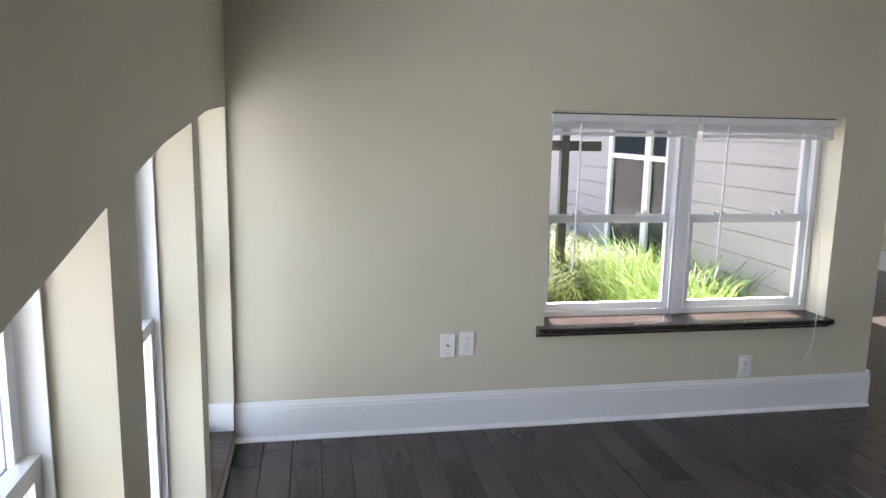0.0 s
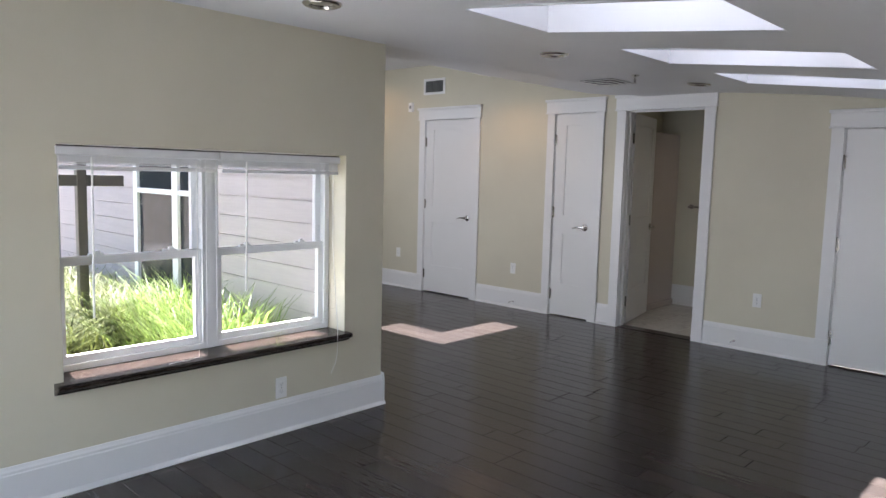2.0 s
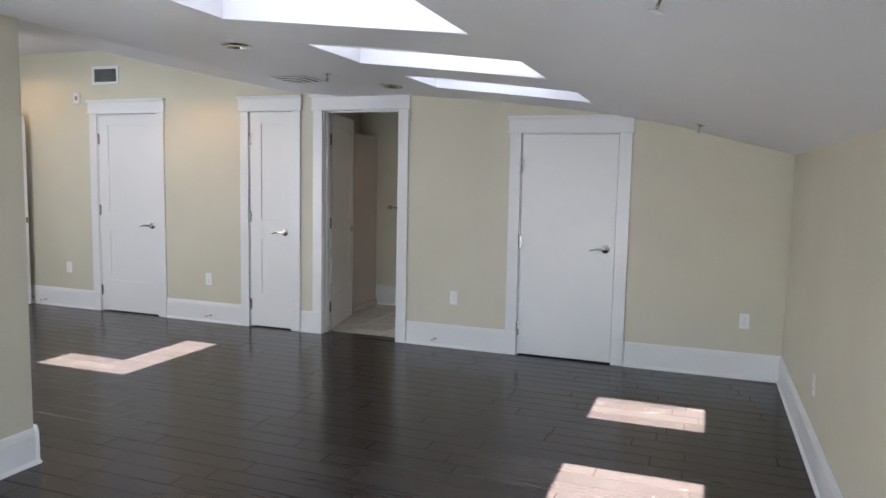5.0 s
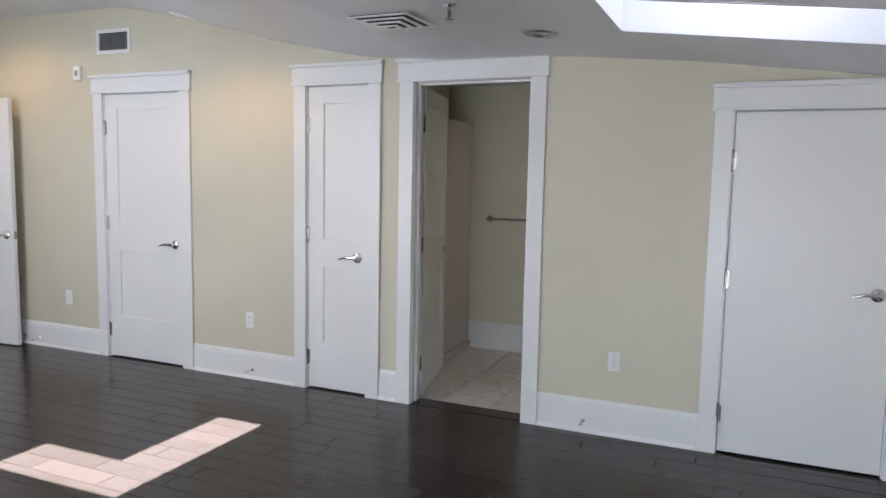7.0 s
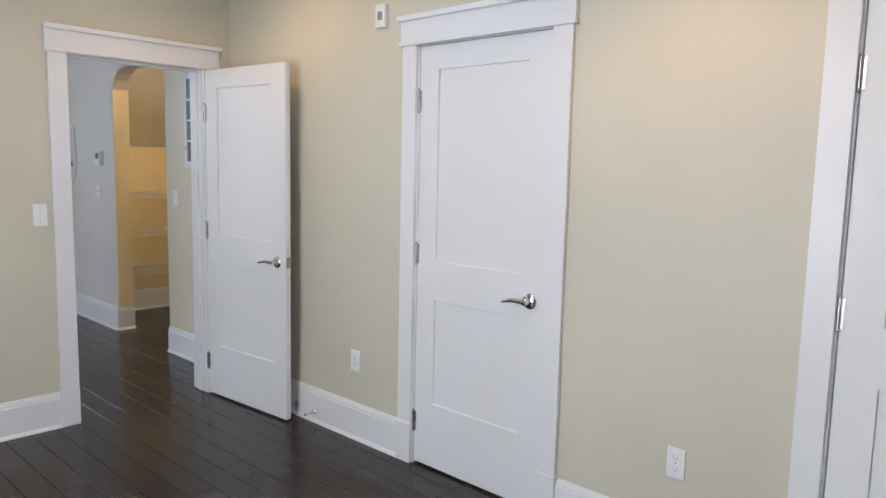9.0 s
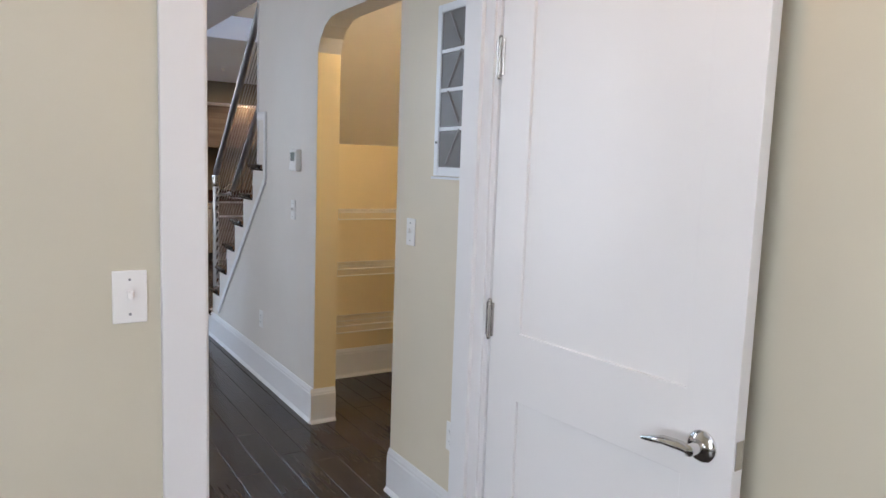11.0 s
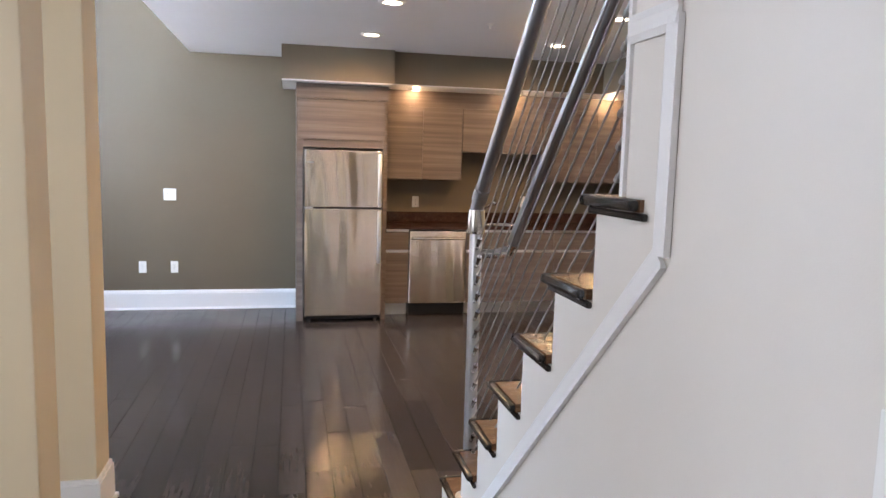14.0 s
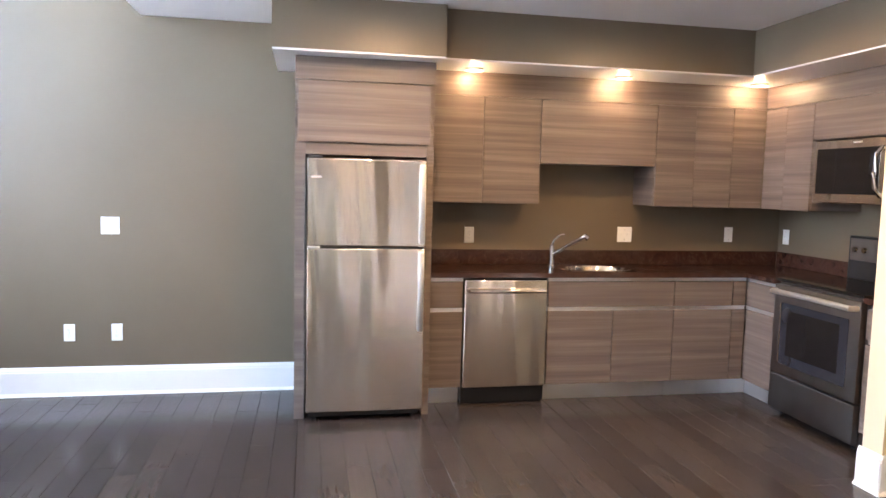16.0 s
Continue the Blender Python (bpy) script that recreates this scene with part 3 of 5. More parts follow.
# the raised blinds
for k, (p, q) in enumerate(((WA[0] - 0.006, am - 0.030), (am - 0.022, WA[1] - 0.050))):
    b = thing("blind", "white slatted blind drawn up to the head of the window", "blind", "raised blinds")
    bm = boxed(p, q, YA - 0.012, YA + 0.045, 1.462, 1.497, bevel=0.003)
    part("headrail", bm, SHADE, b)
    # shadow line above the headrail, put in as a dark strip
    part("valance_shadow_strip", boxed(p + 0.004, q - 0.004, YA - 0.005, YA + 0.04, 1.498, 1.503), BRONZE, b, "dark strip in place of the shadow above the headrail")
    for j in range(9):
        part("slat", boxed(p + 0.012, q - 0.012, YA - 0.004, YA + 0.042, 1.456 - j * 0.0042, 1.459 - j * 0.0042), SHADE, b)
    part("bottom_rail", boxed(p + 0.01, q - 0.01, YA - 0.006, YA + 0.044, 1.400, 1.418, bevel=0.003), SHADE, b)
    wx = p + 0.14
    part("wand", rodded((wx, YA - 0.015, 1.455), (wx - 0.006, YA - 0.012, 0.80 if k else 0.76), 0.0045, 8), PLASTIC, b)
    cx = q - 0.12
    pts = [(cx, YA - 0.01, 1.45), (cx, YA - 0.012, 1.0), (cx + 0.004, YA - 0.014, 0.62), (cx - 0.002, YA - 0.02, 0.505), (cx - 0.07, YA - 0.03, 0.5), (cx - 0.11, YA - 0.02, 0.5), (cx - 0.16, YA - 0.035, 0.5)] if k == 0 else [(cx + 0.07, YA - 0.01, 1.45), (cx + 0.072, YA - 0.012, 1.0), (cx + 0.07, YA - 0.066, 0.52), (cx + 0.065, YA - 0.07, 0.40), (cx + 0.075, YA - 0.04, 0.33), (cx + 0.06, YA - 0.02, 0.27)]
    part("cord", tube(bmesh.new(), pts, 0.002, 6), PLASTIC, b, "thin white pull cord")
# windows of the west wall
for k, (p, q) in enumerate(DWIN):
    z1 = arch_z(p) - 0.0
    sash_window("window_%d" % (k + 3), "x", XG, -1, p - 0.02, q + 0.02, 0.06, 1.62, "tall white vinyl window in a recess of the cream wall", 0.80)

# ---- bathroom ----
BY0, BY1, BX1, BZ = 1.95, 3.95, 7.14, 2.23
setting("wall_bath_back", walled("x", BX1, BX1 + 0.1, BY0, BY1, -0.1, 2.4), CREAM, "cream back wall of the bathroom")
setting("wall_bath_side", walled("y", BY0 - 0.1, BY0, XB + 0.12, BX1 + 0.1, -0.1, 2.4), CREAM, "cream side wall of the bathroom")
setting("wall_bath_side", walled("y", BY1, BY1 + 0.1, XB + 0.12, BX1 + 0.1, -0.1, 2.4), CREAM, "cream side wall of the bathroom")
setting("ceiling_2", boxed(XB + 0.12, BX1 + 0.1, BY0 - 0.1, BY1 + 0.1, BZ, BZ + 0.1), CEIL, "white bathroom ceiling", "ceiling")
baseboard("baseboard", "x", BX1, -1, BY0, 3.72, 0.23)
tiles = setting("bath_floor", boxed(XB + 0.0, BX1, BY0, BY1, -0.1, -0.006), GROUT, "pale marble tile floor", "floor")
tm = boxed(0, 0.330, 0, 0.330, -0.008, 0.002, bevel=0.0015)
first = part("tile", tm, MARBLE, tiles)
first.location = (XB + 0.128, 1.9825, 0)
half = part("tile", boxed(0, 0.1625, 0, 0.330, -0.008, 0.002, bevel=0.0015), MARBLE, tiles)
half.location = (XB + 0.128, 2.3175, 0)
for j in range(6):
    x0 = XB + 0.128 + 0.1675 * (j % 2)
    for i in range(5):
        if i + j and x0 + i * 0.335 < BX1 - 0.03:
            o = new("tile", first.data)
            o.parent = tiles
            o.location = (x0 + i * 0.335, 1.9825 + j * 0.335, 0)
    if j in (3, 5):
        o = new("tile", half.data)
        o.parent = tiles
        o.location = (XB + 0.128, 1.9825 + j * 0.335, 0)
tagged(part("threshold", boxed(XB + 0.0, XB + 0.124, DOORS["d3"][0], DOORS["d3"][1], -0.02, 0.004), FLOORWOOD), "dark wooden threshold", "threshold", "", "structure")
sp = thing("shower_panel", "tall white panel beside the open bathroom door", "shower panel")
part("panel", boxed(6.56, BX1 - 0.001, 3.725, 3.765, 0.0, 1.92, bevel=0.006), PANELWHITE, sp)
part("foot", boxed(6.55, BX1 - 0.001, 3.70, 3.80, 0.0, 0.06, bevel=0.008), PANELWHITE, sp)
tb = thing("towel_bar", "brushed metal towel bar on the cream wall", "towel bar")
part("bar", rodded((BX1 - 0.06, 2.88, 1.122), (BX1 - 0.06, 3.55, 1.122), 0.009), NICKEL, tb, "", True)
for y in (2.88, 3.55):
    bm = lathe(bmesh.new(), [(0, 0), (0.026, 0), (0.026, 0.006), (0.012, 0.014), (0.011, 0.05), (0.015, 0.055), (0.013, 0.072), (0, 0.075)], 16, Matrix.Translation((BX1, y, 1.122)) @ Matrix.Rotation(radians(-90), 4, "Y"))
    part("bracket", bm, NICKEL, tb, "", True)

# ---- hall ----
CH = 2.51
YK, XL, XE = 16.955, 2.28, 4.02
PAN = (8.93, 9.87)
T = XH + 0.13
setting("wall_hall_right", boxed(XH, T, YC + 0.14, PAN[0], -0.1, 4.6), HALLCREAM, "warm cream hall wall beside the doorway")
RISE, RUN, Y1 = 0.2065, 0.2215, 12.39
NST = 7
steps = []
for k in range(1, NST + 1):
    steps += [(Y1 - RUN * (k - 1) - 0.03, RISE * k - 0.026), (max(10.9, Y1 - RUN * k - 0.03), RISE * k - 0.026)]
arch = [(PAN[0], 2.226), (9.62, 2.226), (9.70, 2.218), (9.77, 2.19), (9.83, 2.135), (PAN[1], 2.06)]
bm = extrude(bmesh.new(), [(PAN[1], -0.1), (Y1 - 0.03, -0.1)] + steps + [(10.9, 4.6), (PAN[0], 4.6)] + arch, "x", XH, T)
stair_wall = setting("wall_stair", bm, HALLWHITE, "pale wall beside and under the staircase with a pantry opening")
bmj = boxed(XH + 0.002, T - 0.001, PAN[1] - 0.003, PAN[1] + 0.02, 0.0, 2.06)
setting("pantry_jamb", bmj, YELLOW, "yellow painted edge of the pantry opening", "wall")
# pantry
PY, PX = 10.6, 6.82
setting("wall_pantry_back", walled("y", PY, PY + 0.06, T, PX + 0.06, -0.1, 1.60), YELLOW, "yellow back wall of the pantry")
setting("wall_pantry_side", walled("x", PX, PX + 0.06, 8.3, PY, -0.1, 4.0), YELLOW, "yellow side wall of the pantry")
setting("wall_pantry_near", walled("y", 8.6, 8.66, T, PX, -0.1, 4.0), YELLOW, "yellow near wall of the pantry")
setting("wall_pantry_inner", walled("x", T, T + 0.003, PAN[1] + 0.0, PY, -0.1, 3.0), YELLOW, "yellow inner side of the stair wall")
bm = extrude(bmesh.new(), [(PY + 0.06, 1.57), (8.6, 1.57 + 2.06 * 0.925), (8.6, 1.595 + 2.06 * 0.925), (PY + 0.06, 1.595)], "x", T, PX)
setting("ceiling_3", bm, HALLWHITE, "cream sloping underside of the stairs above the pantry", "ceiling")
baseboard("baseboard", "y", PY, -1, T, PX)
baseboard("baseboard", "x", PX, -1, 8.66, PY)
for z in (1.166, 0.806, 0.437):
    s = thing("wire_shelf", "white coated wire shelf on the yellow pantry wall", "shelf", "pantry shelves")
    bm = bmesh.new()
    for k in range(85):
        xx = T + 0.012 + k * 0.0127
        rod(bm, (xx, PY - 0.305, z), (xx, PY - 0.006, z), 0.0016, 5)
        rod(bm, (xx, PY - 0.305, z), (xx, PY - 0.305, z - 0.042), 0.0016, 5)
    tagged(part("wire_grid", bm, SHELFWHITE, s), "", "", "", "stuff")
    for yy, zz, r in ((PY - 0.305, z, 0.0042), (PY - 0.305, z - 0.043, 0.0042), (PY - 0.01, z, 0.0035), (PY - 0.15, z - 0.004, 0.0035)):
        part("rail", rodded((T + 0.004, yy, zz), (PX - 0.002, yy, zz), r, 8), SHELFWHITE, s)
    bm = boxed(PX - 0.022, PX - 0.001, PY - 0.34, PY - 0.29, z - 0.05, z + 0.012, bevel=0.004)
    part("end_bracket", bm, PLASTIC, s)

setting("wall_hall_left", walled("x", XL - 0.2, XL, YC + 0.14, YK + 0.2, -0.1, 4.6, [(9.5, 11.1, 0.6, 2.6), (12.6, 13.9, 0.5, 3.6), (14.6, 15.9, 0.5, 3.6)]), OLIVE, "olive grey side wall with tall windows", "wall")
setting("wall_kitchen_back", walled("y", YK, YK + 0.2, XL - 0.2, 9.3, -0.1, 4.6), OLIVE, "dark olive grey wall behind the kitchen")
KX = 8.74
setting("wall_kitchen_side", walled("x", KX, KX + 0.15, 14.96, YK, -0.1, 2.7), OLIVE, "dark olive grey side wall of the kitchen")
bm = bmesh.new()
for q in ((XE, XH, YC + 0.14, YK), (XH, 9.3, 12.6, YK), (6.85, 9.3, YC, 12.6)):
    box(bm, *q, CH, CH + 0.2)
setting("ceiling_4", bm, CEIL, "flat white ceiling of the hall and kitchen", "ceiling")
setting("ceiling_5", boxed(XL - 0.2, 9.3, YC, YK + 0.2, 4.6, 4.75), CEIL, "high white ceiling over the open side", "ceiling")
setting("floor_edge", boxed(XE - 0.012, XE - 0.001, YC + 0.14, YK, CH - 0.0, 4.6), CEIL, "white upper wall above the ceiling edge", "wall")
baseboard("baseboard", "y", YK, -1, XL, 5.05, 0.195)
baseboard("baseboard", "x", XL, 1, YC + 0.14, YK, 0.195)
baseboard("baseboard", "x", XH, -1, YC + 0.14, PAN[0])
baseboard("baseboard", "x", XH, -1, PAN[1], 12.40)
baseboard("baseboard", "y", PAN[1], -1, XH - 0.02, T)
for p, q in ((12.6, 13.9), (14.6, 15.9)):
    sash_window("window_6", "x", XL - 0.06, -1, p, q, 0.5, 3.6, "tall white window lighting the open side", 2.0)
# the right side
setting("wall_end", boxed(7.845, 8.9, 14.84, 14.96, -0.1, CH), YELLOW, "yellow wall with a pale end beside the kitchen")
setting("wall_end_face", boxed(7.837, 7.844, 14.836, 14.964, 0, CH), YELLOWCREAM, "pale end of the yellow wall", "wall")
setting("wall_right", walled("x", 8.88, 9.0, 9.0, 14.84, -0.1, CH), YELLOWCREAM, "yellow-cream side wall with a small panel")
setting("header", boxed(7.85, 7.95, 9.0, 14.836, 2.28, CH), YELLOW, "yellow header above the side opening", "wall")
setting("ceiling_6", boxed(7.95, 8.88, 9.0, 14.84, 2.29, 2.4), CEIL, "lower white ceiling of the side space", "ceiling")
setting("wall_behind_stair", walled("y", 9.0, 9.1, PX + 0.06, 9.0, -0.1, 4.6), HALLWHITE, "pale wall closing the side space")
baseboard("baseboard", "y", 14.84, -1, 7.815, 8.88)
baseboard("baseboard", "x", 7.837, -1, 14.82, 14.98)
tp = thing("wall_panel", "small white control panel with a dark screen", "thermostat")
part("body", boxed(8.86, 8.88, 14.5, 14.6, 1.40, 1.54, bevel=0.004), PLASTIC, tp)
part("screen", boxed(8.857, 8.861, 14.52, 14.58, 1.47, 1.52), BLACK, tp, "dark screen")

# columns
for y in (11.97, 12.62):
    c = thing("column", "square yellow-cream column with a white plinth", "column", "hall columns", "structure")
    part("shaft", boxed(4.02, 4.185, y, y + 0.2, 0.0, CH, bevel=0.004), YELLOWCREAM, c)
    bm = bmesh.new()
    box(bm, 4.004, 4.201, y - 0.016, y + 0.216, 0.0, 0.165, 0.003)
    box(bm, 4.010, 4.195, y - 0.010, y + 0.210, 0.164, 0.185, 0.003)
    box(bm, 3.990, 4.215, y - 0.03, y + 0.23, 0.0, 0.022, 0.006)
    part("plinth", bm, TRIM, c)

# stairs
st = thing("staircase", "staircase with dark wooden treads and white risers", "staircase", "", "structure")
XS = 6.85
for k in range(1, 15):
    yf, z = Y1 - RUN * (k - 1), RISE * k
    x0 = XH - 0.032 if k <= NST else T + 0.002
    part("tread", boxed(x0 + 0.0225, XS, yf - RUN - 0.015, yf - 0.0225, z - 0.025, z - 0.001), TREADTOP, st)
    bm = boxed(x0, XS, yf - 0.022, yf, z - 0.025, z, bevel=0.009)
    part("nosing", bm, NOSE, st, "black rounded nosing", True)
    if k <= NST:
        part("side_nosing", boxed(x0, x0 + 0.022, yf - RUN - 0.018, yf - 0.0225, z - 0.025, z, bevel=0.009), NOSE, st, "black rounded nosing", True)
        part("cove", boxed(XH - 0.014, XH - 0.001, yf - RUN - 0.035, yf - 0.012, z - 0.041, z - 0.026, bevel=0.004), NOSE, st)
        part("cove", boxed(XH, XS, yf - 0.028, yf - 0.012, z - 0.041, z - 0.026, bevel=0.004), NOSE, st)
    part("riser", boxed(XH + 0.002 if k <= NST else T + 0.002, XS, yf - 0.045, yf - 0.028, z - RISE, z - 0.026), TRIM, st)
part("soffit", extrude(bmesh.new(), [(12.36, 0.0), (12.36, 0.04), (10.67, 1.53), (10.67, 1.46), (12.28, 0.0)], "x", T, XS), TRIM, st)
setting("wall_stair_far", walled("x", XS, XS + 0.05, 9.1, 10.7, 1.6, 4.6), HALLWHITE, "pale wall on the far side of the upper stairs")
# moulding that follows the stairs
def strip(bm, a, b, w=0.05, d=0.014):
    a, b = Vector(a), Vector(b)
    u = (b - a).normalized()
    n = Vector((0, -u.z, u.y))
    vs = []
    for off, dep in ((-w / 2, 0.002), (-w / 2, d * 0.6), (-w / 4, d), (w / 4, d * 0.7), (w / 2, d), (w / 2, 0.002)):
        vs.append([bm.verts.new((XH - dep, (e + n * off).y, (e + n * off).z)) for e in (a, b)])
    for p, q in zip(vs, vs[1:] + vs[:1]):
        bm.faces.new((p[0], p[1], q[1], q[0]))
    bm.faces.new([v[0] for v in vs])
    bm.faces.new([v[1] for v in vs][::-1])
    return bm


tr = thing("stair_trim", "white moulding that follows the stairs on the pale wall", "trim", "", "structure")
part("moulding", strip(bmesh.new(), (0, 11.93, 0.25), (0, 10.745, 1.35)), TRIM, tr)
part("moulding", strip(bmesh.new(), (0, 10.745, 1.35), (0, 10.745, 1.76)), TRIM, tr)
part("moulding", strip(bmesh.new(), (0, 10.73, 1.76), (0, 10.905, 1.76)), TRIM, tr)
part("end_board", boxed(XH - 0.008, T + 0.004, 10.901, 10.915, RISE * 7 + 0.001, 4.4), TRIM, tr)

# railing
rl = thing("stair_railing", "grey pipe railing with steel cables beside the stairs", "railing")
PXR, PYR = XH + 0.04, 12.185
zb = RISE
part("post", rodded((PXR, PYR, zb), (PXR, PYR, 1.30), 0.024, 20), GALV, rl, "galvanised steel post", True)
part("post_collar", lathe(bmesh.new(), [(0, 1.245), (0.03, 1.245), (0.033, 1.255), (0.033, 1.30), (0.030, 1.335), (0, 1.34)], 20, Matrix.Translation((PXR, PYR, 0))), NICKEL, rl, "cast elbow fitting", True)
part("base_flange", lathe(bmesh.new(), [(0, 0), (0.05, 0), (0.05, 0.006), (0.03, 0.012), (0.028, 0.03), (0, 0.03)], 20, Matrix.Translation((PXR, PYR, zb))), GALV, rl, "", True)
SL = 0.965
p0 = Vector((PXR, PYR, 1.335))
part("top_rail", tube(bmesh.new(), [p0, p0 + Vector((0, -0.03, 0.03 * SL + 0.01)), p0 + Vector((0, -1.25, 0.01 + 1.25 * SL))], 0.0245, 18), PIPE, rl, "grey top rail", True)
part("top_rail_collar", rodded(p0 + Vector((0, -0.03, 0.037)), p0 + Vector((0, -0.075, 0.01 + 0.075 * SL)), 0.029, 18), PIPE, rl, "", True)
h0 = Vector((PXR + 0.125, PYR - 0.07, 1.222))
part("handrail", tube(bmesh.new(), [h0, h0 + Vector((0, -1.17, 1.17 * 0.925))], 0.0225, 18), PIPE, rl, "grey handrail", True)
br = part("rail_bracket", tube(bmesh.new(), [(PXR, PYR, 1.172), (PXR + 0.06, PYR - 0.02, 1.172), (PXR + 0.12, PYR - 0.035, 1.18), h0], 0.017, 12), NICKEL, rl, "steel bracket arm", True)
part("bracket_ring", rodded((PXR + 0.085, PYR - 0.026, 1.175), (PXR + 0.12, PYR - 0.035, 1.18), 0.022, 14), NICKEL, br, "", True)
for k in range(14):
    z = 0.291 + k * 0.068
    a = Vector((PXR, PYR, z))
    e = Vector((PXR, 10.93, z + (PYR - 10.93) * SL))
    d = (e - a).normalized()
    part("cable", rodded(a + d * 0.02, e, 0.0028, 6), CABLE, rl, "", True)
    nut = rodded(a - d * 0.045, a - d * 0.02, 0.010, 6)
    rod(nut, a - d * 0.052, a - d * 0.045, 0.006, 8)
    part("cable_nut", nut, CHROME, rl, "", True)
    stud = rodded(a + d * 0.02, a + d * 0.085, 0.0065, 8)
    rod(stud, a + d * 0.07, a + d * 0.085, 0.009, 8)
    rod(stud, a + d * 0.022, a + d * 0.034, 0.010, 6)
    part("cable_stud", stud, CHROME, rl, "", True)
    stud = rodded(e, e - d * 0.13, 0.0055, 10)
    rod(stud, e - d * 0.122, e - d * 0.137, 0.0078, 8)
    rod(stud, e - d * 0.045, e - d * 0.06, 0.008, 6)
    part("cable_stud", stud, GALV, rl, "", True)

# small framed window on the hall wall
fw = thing("window_8", "white framed interior window with grey leaded panes", "window", "", "structure")
y0, y1, z0, z1 = 8.03, 8.586, 1.442, 2.085
f, zl = 0.03, 0.034
bm = bmesh.new()
for q in ((y0, y0 + f, z0, z1), (y1 - f, y1, z0, z1), (y0 + f, y1 - f, z0, z0 + zl), (y0 + f, y1 - f, z1 - f, z1)):
    box(bm, XH - 0.026, XH - 0.001, *q, 0.003)
part("frame", bm, VINYL, fw)
part("lower_lip", boxed(XH - 0.034, XH - 0.001, y0 - 0.01, y1 + 0.001, z0 - 0.012, z0 - 0.003), VINYL, fw)
n = 4
hgt = (z1 - f - z0 - zl) / n
for k in range(n):
    za = z0 + zl + hgt * k
    if k:
        part("glazing_bar", boxed(XH - 0.024, XH - 0.006, y0 + f, y1 - f, za - 0.007, za + 0.007, bevel=0.002), VINYL, fw)
    part("pane", boxed(XH - 0.02, XH - 0.012, y0 + f, y1 - f, za, za + hgt), SMOKED, fw)
    for j in range(6):
        ya, yb = y1 - f - 0.055 - 0.086 * j, y1 - f - 0.055 - 0.086 * (j + 1)
        if yb < y0 + f:
            break
        up = (j + k) % 2 == 0
        bm = bmesh.new()
        rod(bm, (XH - 0.0205, ya, za + (0.012 if up else hgt - 0.004)), (XH - 0.0205, yb, za + (hgt - 0.004 if up else 0.012)), 0.006, 6)
        part("leading", bm, SMOKEDLITE, fw)
part("catch", boxed(XH - 0.032, XH - 0.026, y1 - 0.026, y1 - 0.016, 1.565, 1.575, bevel=0.002), NICKEL, fw)


# ---- outlets, switches and other wall plates ----
def plate(name, label, category, group, kind):
    """A wall plate that faces -y, centred on its origin."""
    r = thing(name, label, category, group)
    w, h = (0.07, 0.115)
    if kind in ("wide",):
        w = 0.116
    bm = boxed(-w / 2, w / 2, -0.006, 0.0, -h / 2, h / 2, bevel=0.0025)
    part("plate", bm, PLASTIC, r)
    if kind == "outlet":
        for s in (-0.021, 0.021):
            bm = boxed(-0.017, 0.017, -0.0085, -0.005, s - 0.014, s + 0.014, bevel=0.003)
            o = part("socket", bm, PLASTIC, r)
            bm = bmesh.new()
            box(bm, -0.0075, -0.0055, -0.0092, -0.008, s - 0.002, s + 0.007)
            box(bm, 0.0055, 0.0075, -0.0092, -0.008, s - 0.002, s + 0.006)
            rod(bm, (0, -0.0092, s - 0.007), (0, -0.008, s - 0.007), 0.0025, 8)
            part("slots", bm, PLASTICGREY, o, "dark socket slots")
    elif kind == "switch":
        part("toggle", boxed(-0.005, 0.005, -0.018, -0.005, -0.004, 0.014, bevel=0.002), PLASTIC, r)
        part("toggle_surround", boxed(-0.008, 0.008, -0.0075, -0.005, -0.014, 0.014), PLASTIC, r)
    elif kind == "coax":
        bm = rodded((0, -0.016, 0), (0, -0.005, 0), 0.005, 10)
        part("socket", bm, BRASS, r, "small threaded metal socket")
    elif kind == "wide":
        for s in (-0.024, 0.024):
            part("toggle", boxed(s - 0.005, s + 0.005, -0.018, -0.005, -0.004, 0.014, bevel=0.002), PLASTIC, r)
            part("toggle_surround", boxed(s - 0.008, s + 0.008, -0.0075, -0.005, -0.014, 0.014), PLASTIC, r)
    for s in (-0.042, 0.042):
        if kind != "outlet":
            part("screw", rodded((0, -0.0075, s * 0.9), (0, -0.0055, s * 0.9), 0.003, 8), PLASTICGREY, r)
    if kind == "outlet":
        part("screw", rodded((0, -0.0075, 0), (0, -0.0055, 0), 0.003, 8), PLASTICGREY, r)
    return r


outlet = plate("outlet", "white duplex wall outlet", "outlet", "wall outlets", "outlet")
outlet.matrix_basis = pose(0.123, YA, 0.423)
for m in (pose(1.586, YA, 0.249), *(pose(XB, y, z, 0, 0, -90) for y, z in ((6.58, 0.432), (4.762, 0.425), (2.195, 0.437), (-0.115, 0.44))),
          pose(0.9, YE, 0.42, 0, 0, 180), pose(3.9, YE, 0.42, 0, 0, 180), pose(XH, 10.82, 0.41, 0, 0, -90), pose(XH, 8.42, 0.43, 0, 0, -90),
          pose(3.83, YK, 0.425), pose(3.535, YK, 0.425), pose(6.23, YK, 1.105)):
    copy_thing(outlet, m)
cx = plate("coax_outlet", "white cable socket plate", "socket", "", "coax")
cx.matrix_basis = pose(0.031, YA, 0.417)
sw = plate("light_switch", "white toggle light switch", "switch", "light switches", "switch")
sw.matrix_basis = pose(4.366, YC, 1.179)
for m in (pose(XH, 10.22, 1.19, 0, 0, -90), pose(XH, 8.79, 1.20, 0, 0, -90), pose(8.30, YK, 1.128)):
    copy_thing(sw, m)
